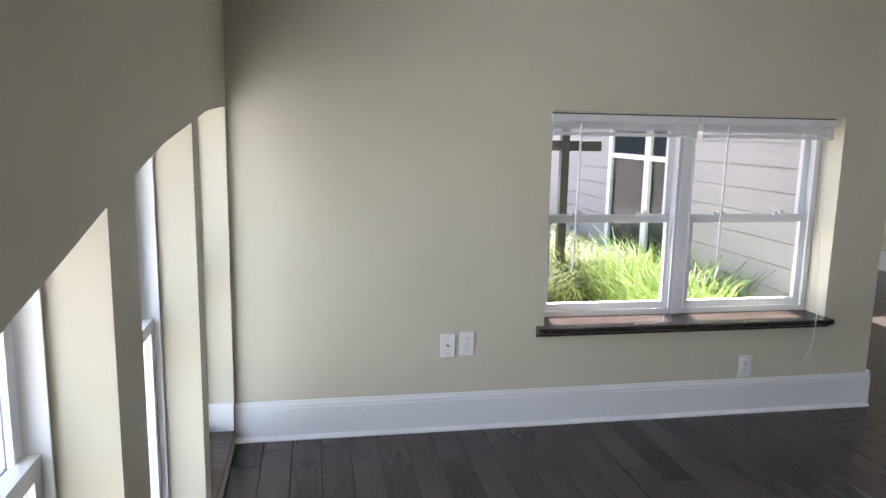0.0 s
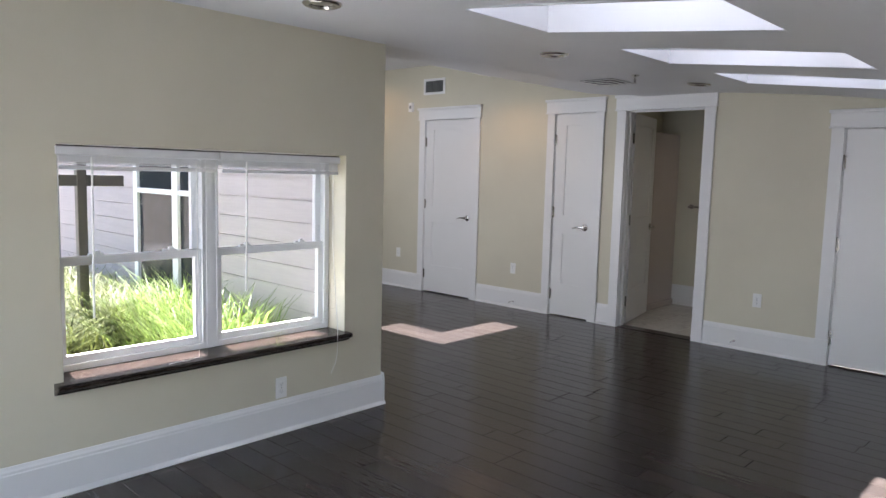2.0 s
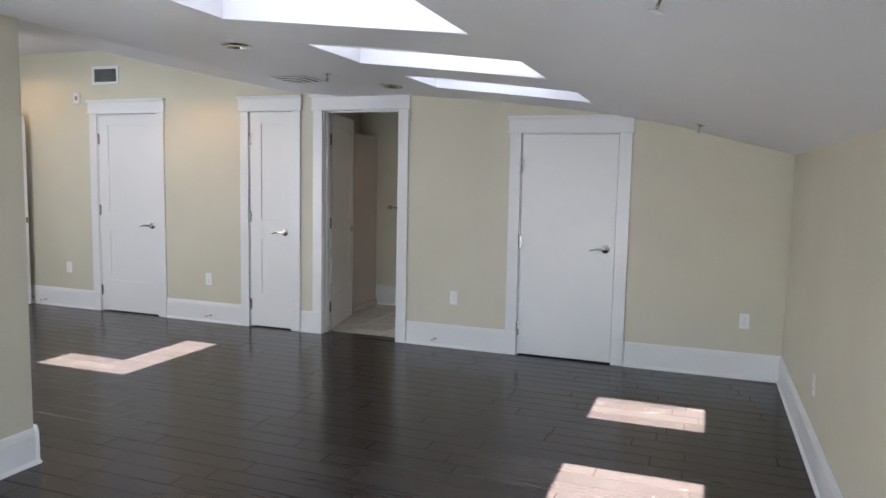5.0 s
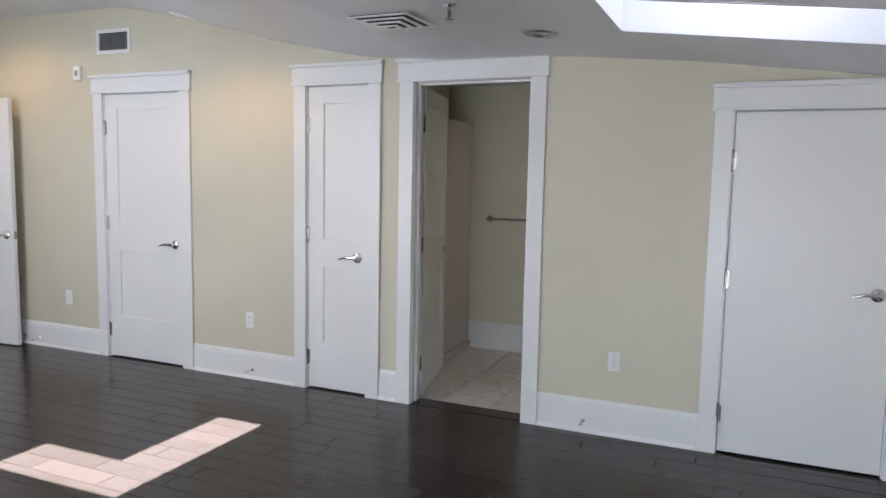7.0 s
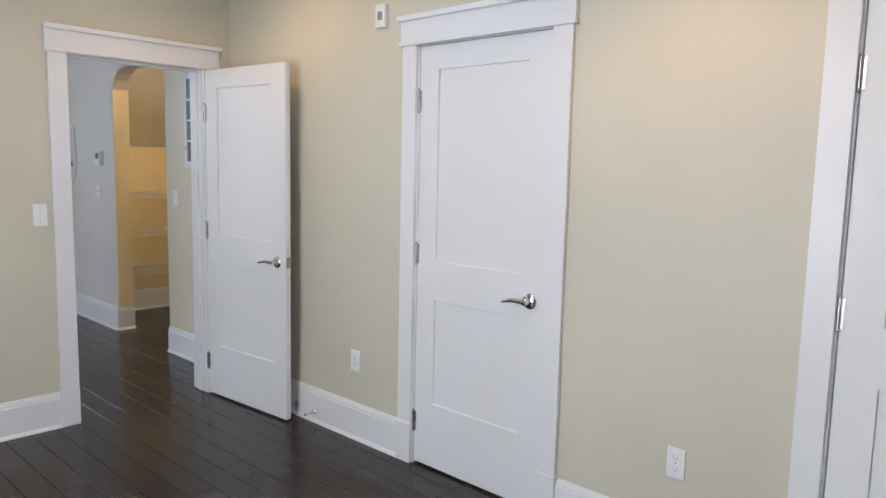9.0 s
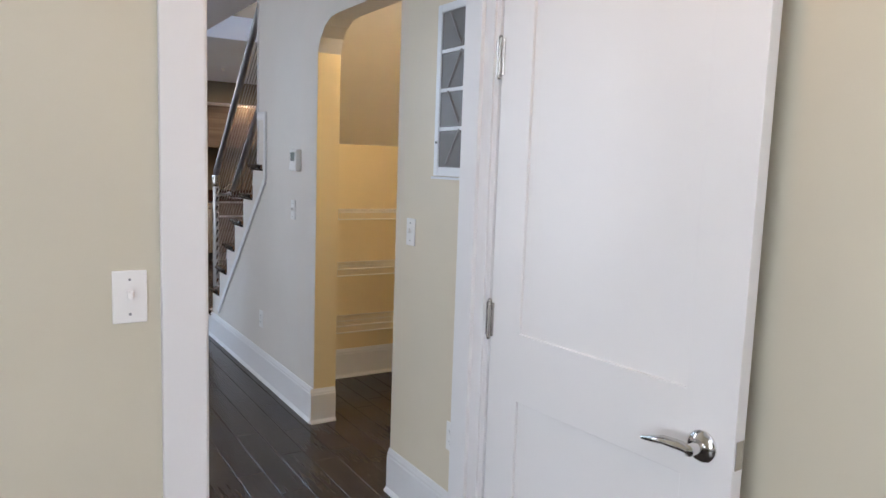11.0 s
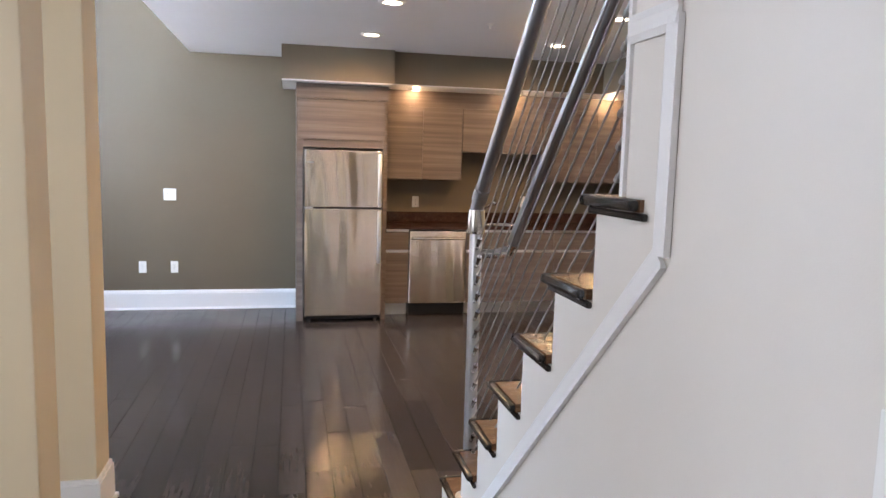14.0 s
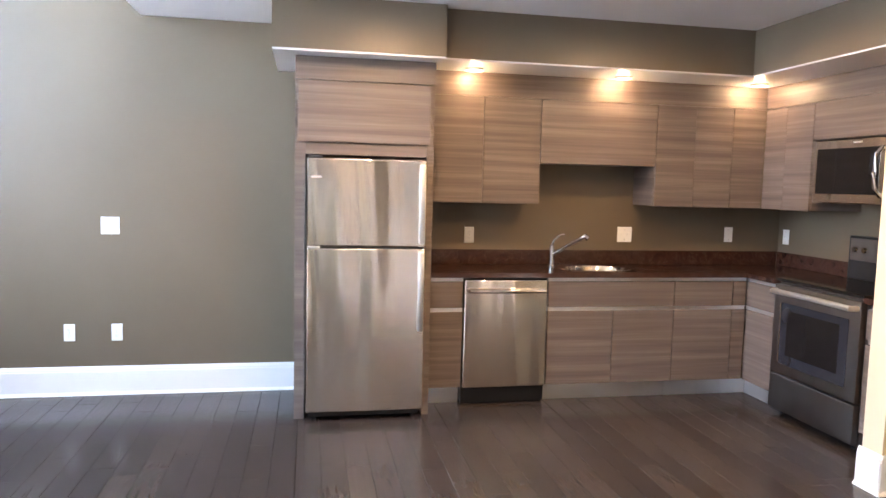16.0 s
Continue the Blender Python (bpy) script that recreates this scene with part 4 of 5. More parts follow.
dsw = plate("double_switch", "white double toggle light switch", "switch", "double switches", "wide")
dsw.matrix_basis = pose(3.80, YK, 1.14)
copy_thing(dsw, pose(7.434, YK, 1.12))
kw = plate("light_switch", "white switch plate on the kitchen side wall", "switch", "light switches", "switch")
kw.matrix_basis = pose(KX, 16.86, 1.12, 0, 0, -90)
th = thing("thermostat", "white digital thermostat on the pale hall wall", "thermostat", at=pose(XH, 10.155, 1.482, 0, 0, -90))
part("body", boxed(-0.055, 0.055, -0.032, 0, -0.062, 0.062, bevel=0.006), PLASTIC, th)
part("screen", boxed(-0.03, 0.028, -0.034, -0.031, -0.005, 0.045), LCD, th, "pale lit display")
part("door_flap", boxed(-0.05, 0.05, -0.035, -0.031, -0.056, -0.02, bevel=0.001), PLASTIC, th)
for k in range(3):
    part("button", boxed(-0.044, -0.036, -0.035, -0.031, 0.002 + k * 0.016, 0.01 + k * 0.016, bevel=0.001), PLASTICGREY, th)
dt = thing("motion_sensor", "small white sensor high on the wall", "sensor", at=pose(XB, 6.385, 2.21, 0, 0, -90))
dt.name = "wall_sensor"
part("body", boxed(-0.035, 0.035, -0.03, 0, -0.055, 0.055, bevel=0.006), PLASTIC, dt)
part("lens", boxed(-0.016, 0.016, -0.033, -0.028, -0.02, 0.02, bevel=0.003), PLASTICGREY, dt)
# return-air grille
gv = thing("wall_vent", "cream wall vent with dark upright louvres", "vent")
bm = bmesh.new()
y0, y1, z0, z1 = 5.836, 6.181, 2.342, 2.527
for q in ((y0, y0 + 0.028, z0, z1), (y1 - 0.028, y1, z0, z1), (y0 + 0.028, y1 - 0.028, z0, z0 + 0.028), (y0 + 0.028, y1 - 0.028, z1 - 0.028, z1)):
    box(bm, XB - 0.012, XB, *q, 0.002)
part("frame", bm, TRIM, gv)
part("backing", boxed(XB - 0.003, XB - 0.0005, y0 + 0.02, y1 - 0.02, z0 + 0.02, z1 - 0.02), DARKGAP, gv)
for k in range(15):
    y = y0 + 0.04 + k * 0.0188
    part("louvre", boxed(XB - 0.011, XB - 0.003, y, y + 0.006, z0 + 0.026, z1 - 0.026), PLASTICGREY, gv)
# door stops on the baseboards
ds = thing("door_stop", "small chrome spring door stop on the baseboard", "door stop", "door stops", at=pose(XB - 0.016, 6.92, 0.06))
bm = lathe(bmesh.new(), [(0, 0), (0.012, 0), (0.012, 0.004), (0.005, 0.01), (0.005, 0.055), (0.008, 0.06), (0.008, 0.072), (0, 0.074)], 12, Matrix.Rotation(radians(-90), 4, "Y"))
part("stem", bm, CHROME, ds, "", True)
for y in (7.10, 4.733, 2.358):
    copy_thing(ds, pose(XB - 0.016, y, 0.07))


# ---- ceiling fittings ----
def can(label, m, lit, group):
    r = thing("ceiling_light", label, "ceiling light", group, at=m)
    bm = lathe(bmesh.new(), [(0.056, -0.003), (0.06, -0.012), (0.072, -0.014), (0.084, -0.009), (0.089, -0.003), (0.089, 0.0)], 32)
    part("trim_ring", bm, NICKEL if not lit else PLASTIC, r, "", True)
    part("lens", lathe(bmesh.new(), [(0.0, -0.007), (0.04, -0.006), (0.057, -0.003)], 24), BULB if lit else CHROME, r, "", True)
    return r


def slope(y):
    return math.degrees(math.atan2(ceil_z(y + 0.05) - ceil_z(y - 0.05), 0.1))


for x, y in ((1.44, 2.74), (3.12, 2.66), (4.79, 2.49)):
    can("unlit recessed ceiling light with a metal trim ring", pose(x, y, ceil_z(y) - 0.002, slope(y)), False, "unlit ceiling lights")
cv = thing("ceiling_vent", "square white four-way ceiling vent", "vent", at=pose(4.385, 3.06, ceil_z(3.06) - 0.001))
bm = bmesh.new()
for k, r in enumerate((0.15, 0.115, 0.08, 0.045)):
    d = 0.006 + 0.008 * k
    for q in ((-r, r, -r, -r + 0.022), (-r, r, r - 0.022, r), (-r, -r + 0.022, -r + 0.022, r - 0.022), (r - 0.022, r, -r + 0.022, r - 0.022)):
        ring = box(bm, *q, -d - 0.004, -d)
part("louvre_ring", bm, TRIM, cv)
part("backing", boxed(-0.14, 0.14, -0.14, 0.14, -0.004, -0.001), DARKGAP, cv)
for x, y in ((4.19, 2.70), (4.75, 0.26), (1.29, 0.30)):
    sk = thing("sprinkler_head", "small chrome fire sprinkler head on the ceiling", "sprinkler", "sprinkler heads", at=pose(x, y, ceil_z(y), slope(y)))
    part("rose", lathe(bmesh.new(), [(0, -0.001), (0.03, -0.001), (0.03, -0.005), (0.012, -0.012), (0, -0.012)], 16), CHROME, sk, "", True)
    bm = rodded((0, 0, -0.01), (0, 0, -0.03), 0.008, 10)
    for s in (-1, 1):
        tube(bm, [(s * 0.009, 0, -0.02), (s * 0.015, 0, -0.035), (s * 0.011, 0, -0.05), (0, 0, -0.058)], 0.0028, 6)
    lathe(bm, [(0, -0.058), (0.017, -0.058), (0.018, -0.06), (0, -0.061)], 12)
    part("frame", bm, CHROME, sk, "", True)
    part("bulb", rodded((0, 0, -0.03), (0, 0, -0.05), 0.0025, 6), BLACK, sk)
KL = [(5.583, 15.385), (5.58, 14.2), (7.125, 15.355), (7.126, 14.2)]
for x, y in KL:
    can("lit recessed ceiling light with a white trim ring", pose(x, y, CH - 0.001), True, "lit ceiling lights")
    lamp("ceiling_lamp", "SPOT", pose(x, y, CH - 0.03), 2.3, WARM, 0.05, None, 176)
can("lit recessed ceiling light in the lower ceiling", pose(8.42, 13.9, 2.289), True, "lit ceiling lights")
lamp("ceiling_lamp", "SPOT", pose(8.42, 13.9, 2.262), 1.7, WARM, 0.05, None, 140)
for y in (4.75, 6.95):
    can("lit recessed ceiling light in the passage", pose(4.9, y, ceil_z(y) - 0.002, slope(y)), True, "lit ceiling lights")
    lamp("passage_lamp", "SPOT", pose(4.9, y, ceil_z(y) - 0.04), 0.8, (1.0, 0.60, 0.28), 0.05, None, 160)
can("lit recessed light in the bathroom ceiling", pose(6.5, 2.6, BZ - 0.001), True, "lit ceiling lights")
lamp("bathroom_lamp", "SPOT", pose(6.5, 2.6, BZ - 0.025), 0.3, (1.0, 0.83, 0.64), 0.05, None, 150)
can("lit recessed light above the pantry", pose(6.3, 9.15, 2.955, -43), True, "lit ceiling lights")
lamp("pantry_lamp", "POINT", pose(6.3, 9.15, 2.80), 1.35, (1.0, 0.91, 0.80), 0.06)
vk = thing("ceiling_vent", "white slotted ceiling register", "vent", at=pose(4.47, 13.35, CH - 0.001))
part("plate", boxed(-0.16, 0.16, -0.07, 0.07, -0.006, 0.0, bevel=0.002), TRIM, vk)
for k in range(12):
    part("slot", boxed(-0.14 + k * 0.024, -0.13 + k * 0.024, -0.05, 0.05, -0.0075, -0.005), PLASTICGREY, vk)
sk = thing("sprinkler_head", "small fire sprinkler head on the flat ceiling", "sprinkler", "sprinkler heads", at=pose(6.355, 14.685, CH))
part("rose", lathe(bmesh.new(), [(0, -0.001), (0.026, -0.001), (0.02, -0.008), (0.008, -0.02), (0.008, -0.035), (0, -0.036)], 16), PLASTIC, sk, "", True)

# ---- kitchen ----
FY, SYD = 16.22, 16.30
BF = 16.44
UZ0, UZ1, SOFZ = 1.345, 2.055, 2.213
setting("soffit_box", boxed(4.875, 5.875, 16.13, YK, SOFZ, CH), OLIVE, "olive boxed soffit above the refrigerator", "soffit")
setting("soffit_underside", boxed(4.877, 5.873, 16.133, YK, SOFZ - 0.012, SOFZ - 0.001), CEIL, "white underside of the boxed soffit", "soffit")
bm = bmesh.new()
SF, SX = 16.22, 7.94
box(bm, 5.878, KX, SF, YK, SOFZ + 0.01, CH)
box(bm, SX, KX, 14.96, SF, SOFZ + 0.01, CH)
setting("soffit_kitchen", bm, OLIVE, "olive soffit above the wall cabinets", "soffit")
bm = bmesh.new()
box(bm, 5.878, KX, SF + 0.002, YK, SOFZ, SOFZ + 0.009)
box(bm, SX + 0.002, KX, 14.96, SF, SOFZ, SOFZ + 0.009)
setting("soffit_underside", bm, CEIL, "white underside of the kitchen soffit", "soffit")
for x, y in ((6.13, 16.49), (7.155, 16.49), (8.17, 16.49)):
    r = thing("ceiling_light", "small lit puck light under the soffit", "ceiling light", "soffit lights", at=pose(x, y, SOFZ - 0.0))
    part("trim_ring", lathe(bmesh.new(), [(0.035, 0.0), (0.06, -0.001), (0.062, -0.006), (0.05, -0.016), (0.04, -0.014)], 24), PLASTIC, r, "", True)
    part("lens", lathe(bmesh.new(), [(0.0, -0.013), (0.04, -0.013)], 24), BULB, r, "", True)
    lamp("soffit_lamp", "POINT", pose(x, y, SOFZ - 0.035), 0.19, WARM, 0.03)

# refrigerator surround
fs = thing("fridge_cabinet", "tall wood-grain laminate surround with a cabinet above the refrigerator", "cabinet")
part("side_panel", boxed(5.003, 5.0655, SYD, YK - 0.001, 0, SOFZ - 0.013, bevel=0.001), LAMINATE, fs)
part("side_panel", boxed(5.799, 5.842, SYD, YK - 0.001, 0, SOFZ - 0.013, bevel=0.001), LAMINATE, fs)
part("filler", boxed(5.003, 5.842, SYD - 0.018, SYD - 0.001, 2.065, SOFZ - 0.013), LAMINATE, fs)
part("body", boxed(5.035, 5.82, SYD + 0.03, YK - 0.001, 1.625, 2.06), LAMINATE, fs)
part("door", boxed(5.020, 5.813, SYD - 0.018, SYD - 0.001, 1.70, 2.06, bevel=0.0015), LAMINATE, fs)
part("lower_rail", boxed(5.067, 5.797, SYD - 0.004, SYD + 0.024, 1.627, 1.695, bevel=0.001), LAMINATE, fs)

# refrigerator
fr = thing("refrigerator", "stainless steel top-freezer refrigerator", "refrigerator")
FX0, FX1 = 5.074, 5.79
part("body", boxed(FX0 + 0.005, FX1 - 0.005, FY + 0.075, YK - 0.06, 0.03, 1.595, bevel=0.004), DARKSTEEL, fr, "dark grey cabinet body")
part("freezer_door", boxed(FX0, FX1, FY, FY + 0.07, 1.078, 1.605, bevel=0.008), STEEL, fr)
part("fridge_door", boxed(FX0, FX1, FY, FY + 0.07, 0.06, 1.068, bevel=0.008), STEEL, fr)
part("gasket", boxed(FX0 + 0.01, FX1 - 0.01, FY + 0.02, FY + 0.073, 1.066, 1.08), BLACK, fr)
for z0, z1 in ((1.095, 1.58), (0.56, 1.05)):
    bm = boxed(FX1 - 0.047, FX1 - 0.012, FY - 0.05, FY - 0.022, z0, z1, bevel=0.009)
    for z in (z0 + 0.03, z1 - 0.03):
        box(bm, FX1 - 0.041, FX1 - 0.019, FY - 0.027, FY + 0.004, z - 0.02, z + 0.02, 0.003)
    part("handle", bm, ALU, fr, "pale metal bar handle", True)
part("kick_plate", boxed(FX0 + 0.02, FX1 - 0.02, FY + 0.05, FY + 0.08, 0.02, 0.06), BLACK, fr)
for x in (FX0 + 0.05, FX1 - 0.05):
    part("foot", rodded((x, FY + 0.07, 0), (x, FY + 0.07, 0.035), 0.015), BLACK, fr)
part("badge", boxed(FX0 + 0.025, FX0 + 0.085, FY - 0.002, FY + 0.001, 1.485, 1.497), ALU, fr, "small pale badge")
part("hinge_cap", boxed(FX0 + 0.01, FX0 + 0.09, FY + 0.005, FY + 0.06, 1.605, 1.618, bevel=0.003), DARKSTEEL, fr)
part("hinge_cap", boxed(FX0 + 0.005, FX0 + 0.08, FY - 0.002, FY + 0.03, 1.067, 1.079, bevel=0.002), ALU, fr)

# base cabinets: x0, x1, door edges
TOE, CT = 0.125, 0.862


def base_unit(x0, x1, doors, label, drawer=True):
    u = thing("base_cabinet", label, "cabinet", "base cabinets")
    part("body", boxed(x0, x1, BF + 0.022, YK - 0.001, TOE, CT - 0.022), LAMINATE, u)
    part("toe_kick", boxed(x0, x1, BF + 0.09, BF + 0.105, 0.0, TOE), ALU, u, "brushed metal toe kick")
    part("pull_rail", boxed(x0, x1, BF + 0.012, BF + 0.026, 0.834, CT - 0.002), ALU, u, "metal finger rail")
    if drawer:
        part("pull_rail", boxed(x0, x1, BF + 0.012, BF + 0.026, 0.632, 0.66), ALU, u, "metal finger rail")
        part("drawer_front", boxed(x0 + 0.002, x1 - 0.002, BF, BF + 0.02, 0.66, 0.832, bevel=0.0012), LAMINATE, u)
    for p, q in doors:
        part("door", boxed(p + 0.002, q - 0.002, BF, BF + 0.02, TOE + 0.004, 0.632 if drawer else 0.83, bevel=0.0012), LAMINATE, u)
    return u


base_unit(5.846, 6.083, [(5.846, 6.083)], "narrow wood-grain base cabinet with a drawer")
base_unit(6.668, 7.586, [(6.668, 7.138), (7.138, 7.586)], "wood-grain sink base cabinet with two doors")
base_unit(7.588, 8.033, [(7.588, 8.033)], "wood-grain base cabinet with a drawer and a door")
XF = 8.14
base_unit(8.035, XF, [(8.035, XF)], "narrow wood-grain corner filler cabinet")
u = thing("base_cabinet", "wood-grain corner base cabinet beside the range", "cabinet", "base cabinets")
part("body", boxed(XF + 0.022, KX - 0.001, 16.115, YK - 0.001, TOE, CT - 0.022), LAMINATE, u)
part("toe_kick", boxed(XF + 0.09, XF + 0.105, 16.115, BF + 0.09, 0, TOE), ALU, u, "brushed metal toe kick")
part("toe_kick", boxed(XF + 0.001, XF + 0.089, BF + 0.09, BF + 0.105, 0, TOE), ALU, u, "brushed metal toe kick")
part("drawer_front", boxed(XF, XF + 0.02, 16.119, BF - 0.01, 0.66, 0.832, bevel=0.0012), LAMINATE, u)
part("door", boxed(XF, XF + 0.02, 16.119, BF - 0.01, TOE + 0.004, 0.632, bevel=0.0012), LAMINATE, u)
for z0, z1 in ((0.632, 0.66), (0.834, CT - 0.002)):
    part("pull_rail", boxed(XF + 0.012, XF + 0.026, 16.117, BF + 0.012, z0, z1), ALU, u, "metal finger rail")
u = thing("base_cabinet", "wood-grain base cabinet on the near side of the range", "cabinet", "base cabinets")
part("body", boxed(XF + 0.022, KX - 0.001, 14.97, 15.335, TOE, CT - 0.022), LAMINATE, u)
part("toe_kick", boxed(XF + 0.09, XF + 0.105, 14.97, 15.335, 0, TOE), ALU, u)
part("drawer_front", boxed(XF, XF + 0.02, 14.974, 15.331, 0.66, 0.832, bevel=0.0012), LAMINATE, u)
part("door", boxed(XF, XF + 0.02, 14.974, 15.331, TOE + 0.004, 0.632, bevel=0.0012), LAMINATE, u)

# dishwasher
dw = thing("dishwasher", "stainless steel dishwasher under the counter", "dishwasher")
DX0, DX1 = 6.088, 6.663
part("body", boxed(DX0, DX1, BF + 0.03, YK - 0.05, 0.02, 0.85), BLACK, dw)
part("front", boxed(DX0 + 0.004, DX1 - 0.004, BF - 0.012, BF + 0.03, 0.125, 0.845, bevel=0.006), STEEL, dw)
part("kick_plate", boxed(DX0 + 0.004, DX1 - 0.004, BF + 0.05, BF + 0.07, 0.0, 0.125), BLACK, dw, "black kick plate")
bm = tube(bmesh.new(), [(DX0 + 0.03, BF - 0.012, 0.775), (DX0 + 0.035, BF - 0.045, 0.775), (DX0 + 0.15, BF - 0.052, 0.775), (DX1 - 0.15, BF - 0.052, 0.775), (DX1 - 0.035, BF - 0.045, 0.775), (DX1 - 0.03, BF - 0.012, 0.775)], 0.014, 10)
part("handle", bm, STEEL, dw, "", True)
part("badge", lathe(bmesh.new(), [(0, 0), (0.014, 0), (0.013, 0.002), (0, 0.002)], 20, Matrix.Translation((DX1 - 0.065, BF - 0.0135, 0.235)) @ Matrix.Rotation(radians(90), 4, "X")), CHROME, dw, "round metal badge", True)

# worktop with the sink cut out
SKX, SKY = 7.10, 16.68
bm = bmesh.new()
C0, C1 = 0.862, 0.892
YF = BF - 0.025
cut = (6.86, 7.34, 16.51, 16.84)
for q in ((5.846, cut[0], YF, YK - 0.001), (cut[1], KX - 0.001, YF, YK - 0.001), (cut[0], cut[1], YF, cut[2]), (cut[0], cut[1], cut[3], YK - 0.001)):
    box(bm, *q, C0, C1)
box(bm, XF - 0.025, KX - 0.001, 16.11, YF, C0, C1)
wt = tagged(part("worktop", bm, GRANITE), "dark red-brown polished granite worktop with pale veins", "worktop")
bs = thing("backsplash", "low dark red granite upstand behind the worktop", "backsplash")
part("back_slab", boxed(5.846, KX - 0.022, YK - 0.021, YK - 0.001, C1 + 0.001, 1.0, bevel=0.002), GRANITE, bs)
part("side_slab", boxed(KX - 0.021, KX - 0.001, 16.11, YK - 0.022, C1 + 0.001, 1.0, bevel=0.002), GRANITE, bs)
tagged(part("worktop", boxed(XF - 0.025, KX - 0.001, 14.97, 15.338, C0, C1), GRANITE), "short dark granite worktop beside the range", "worktop")
sk = thing("kitchen_sink", "oval stainless steel sink set in the granite", "sink")
bm = bmesh.new()
seg, rings = 40, []
for rx, ry, z in ((0.262, 0.186, C1 + 0.002), (0.256, 0.18, C1 + 0.005), (0.232, 0.158, C1 + 0.003), (0.222, 0.148, C1 - 0.02), (0.19, 0.12, C1 - 0.15), (0.04, 0.04, C1 - 0.165)):
    rings.append([bm.verts.new((SKX + rx * math.cos(2 * math.pi * k / seg), SKY + ry * math.sin(2 * math.pi * k / seg), z)) for k in range(seg)])
for a, b in zip(rings, rings[1:]):
    for k in range(seg):
        bm.faces.new((a[k], a[(k + 1) % seg], b[(k + 1) % seg], b[k]))
bm.faces.new(rings[-1])
part("bowl", bm, CHROME, sk, "", True)
fa = thing("faucet", "chrome pull-out kitchen faucet", "faucet")
fx, fy = 6.80, 16.78
part("body", lathe(bmesh.new(), [(0, 0), (0.03, 0), (0.03, 0.006), (0.022, 0.014), (0.020, 0.10), (0.023, 0.13), (0.017, 0.155), (0, 0.16)], 20, Matrix.Translation((fx, fy, C1))), CHROME, fa, "", True)
part("spout", tube(bmesh.new(), [(fx, fy, C1 + 0.085), (fx + 0.09, fy - 0.06, C1 + 0.155), (fx + 0.16, fy - 0.115, C1 + 0.208), (fx + 0.195, fy - 0.14, C1 + 0.232), (fx + 0.212, fy - 0.152, C1 + 0.218)], [0.016, 0.015, 0.016, 0.022, 0.020], 12), CHROME, fa, "", True)
part("lever", tube(bmesh.new(), [(fx, fy, C1 + 0.155), (fx + 0.01, fy - 0.01, C1 + 0.19), (fx + 0.05, fy - 0.03, C1 + 0.235), (fx + 0.075, fy - 0.045, C1 + 0.24)], [0.012, 0.008, 0.005, 0.005], 10), CHROME, fa, "", True)

# wall cabinets
UF = 16.62


def wall_unit(x0, x1, z0, doors, label):
    u = thing("wall_cabinet", label, "cabinet", "wall cabinets")
    part("body", boxed(x0, x1, UF + 0.021, YK - 0.001, z0 + 0.003, UZ1), LAMINATE, u)
    for p, q in doors:
        part("door", boxed(p + 0.0015, q - 0.0015, UF, UF + 0.019, z0, UZ1 - 0.002, bevel=0.0012), LAMINATE, u)
    return u


wall_unit(5.846, 6.636, UZ0, [(5.846, 6.236), (6.236, 6.636)], "wood-grain wall cabinet with two doors")
wall_unit(6.638, 7.487, 1.625, [(6.638, 7.487)], "short wide wood-grain wall cabinet above the sink")
wall_unit(7.489, 8.076, UZ0, [(7.489, 7.786), (7.786, 8.076)], "wood-grain wall cabinet with two doors beside the corner")
wall_unit(8.078, 8.335, UZ0, [(8.078, 8.333)], "wood-grain corner wall cabinet")
fl = thing("cabinet_fascia", "wood-grain fascia between the wall cabinets and the soffit", "fascia")
part("board", boxed(5.846, 8.335, UF + 0.004, UF + 0.022, UZ1 + 0.002, SOFZ - 0.001), LAMINATE, fl)
part("board", boxed(8.339, 8.357, 14.98, UF + 0.02, UZ1 + 0.002, SOFZ - 0.001), LAMINATE, fl)
UX = 8.335
u = thing("wall_cabinet", "wood-grain wall cabinet on the side wall", "cabinet", "wall cabinets")
part("body", boxed(UX + 0.021, KX - 0.001, 16.12, UF - 0.002, UZ0 + 0.003, UZ1), LAMINATE, u)
for p, q in ((16.12, 16.39), (16.39, UF)):
    part("door", boxed(UX, UX + 0.019, p + 0.0015, q - 0.0015, UZ0, UZ1 - 0.002, bevel=0.0012), LAMINATE, u)
u = thing("wall_cabinet", "short wood-grain wall cabinet above the microwave", "cabinet", "wall cabinets")
part("body", boxed(UX + 0.021, KX - 0.001, 15.34, 16.118, 1.81, UZ1), LAMINATE, u)
part("door", boxed(UX, UX + 0.019, 15.342, 16.117, 1.812, UZ1 - 0.002, bevel=0.0012), LAMINATE, u)
u = thing("wall_cabinet", "wood-grain wall cabinet on the near side of the microwave", "cabinet", "wall cabinets")
part("body", boxed(UX + 0.021, KX - 0.001, 14.98, 15.338, UZ0, UZ1), LAMINATE, u)
part("door", boxed(UX, UX + 0.019, 14.982, 15.336, UZ0, UZ1 - 0.002, bevel=0.0012), LAMINATE, u)

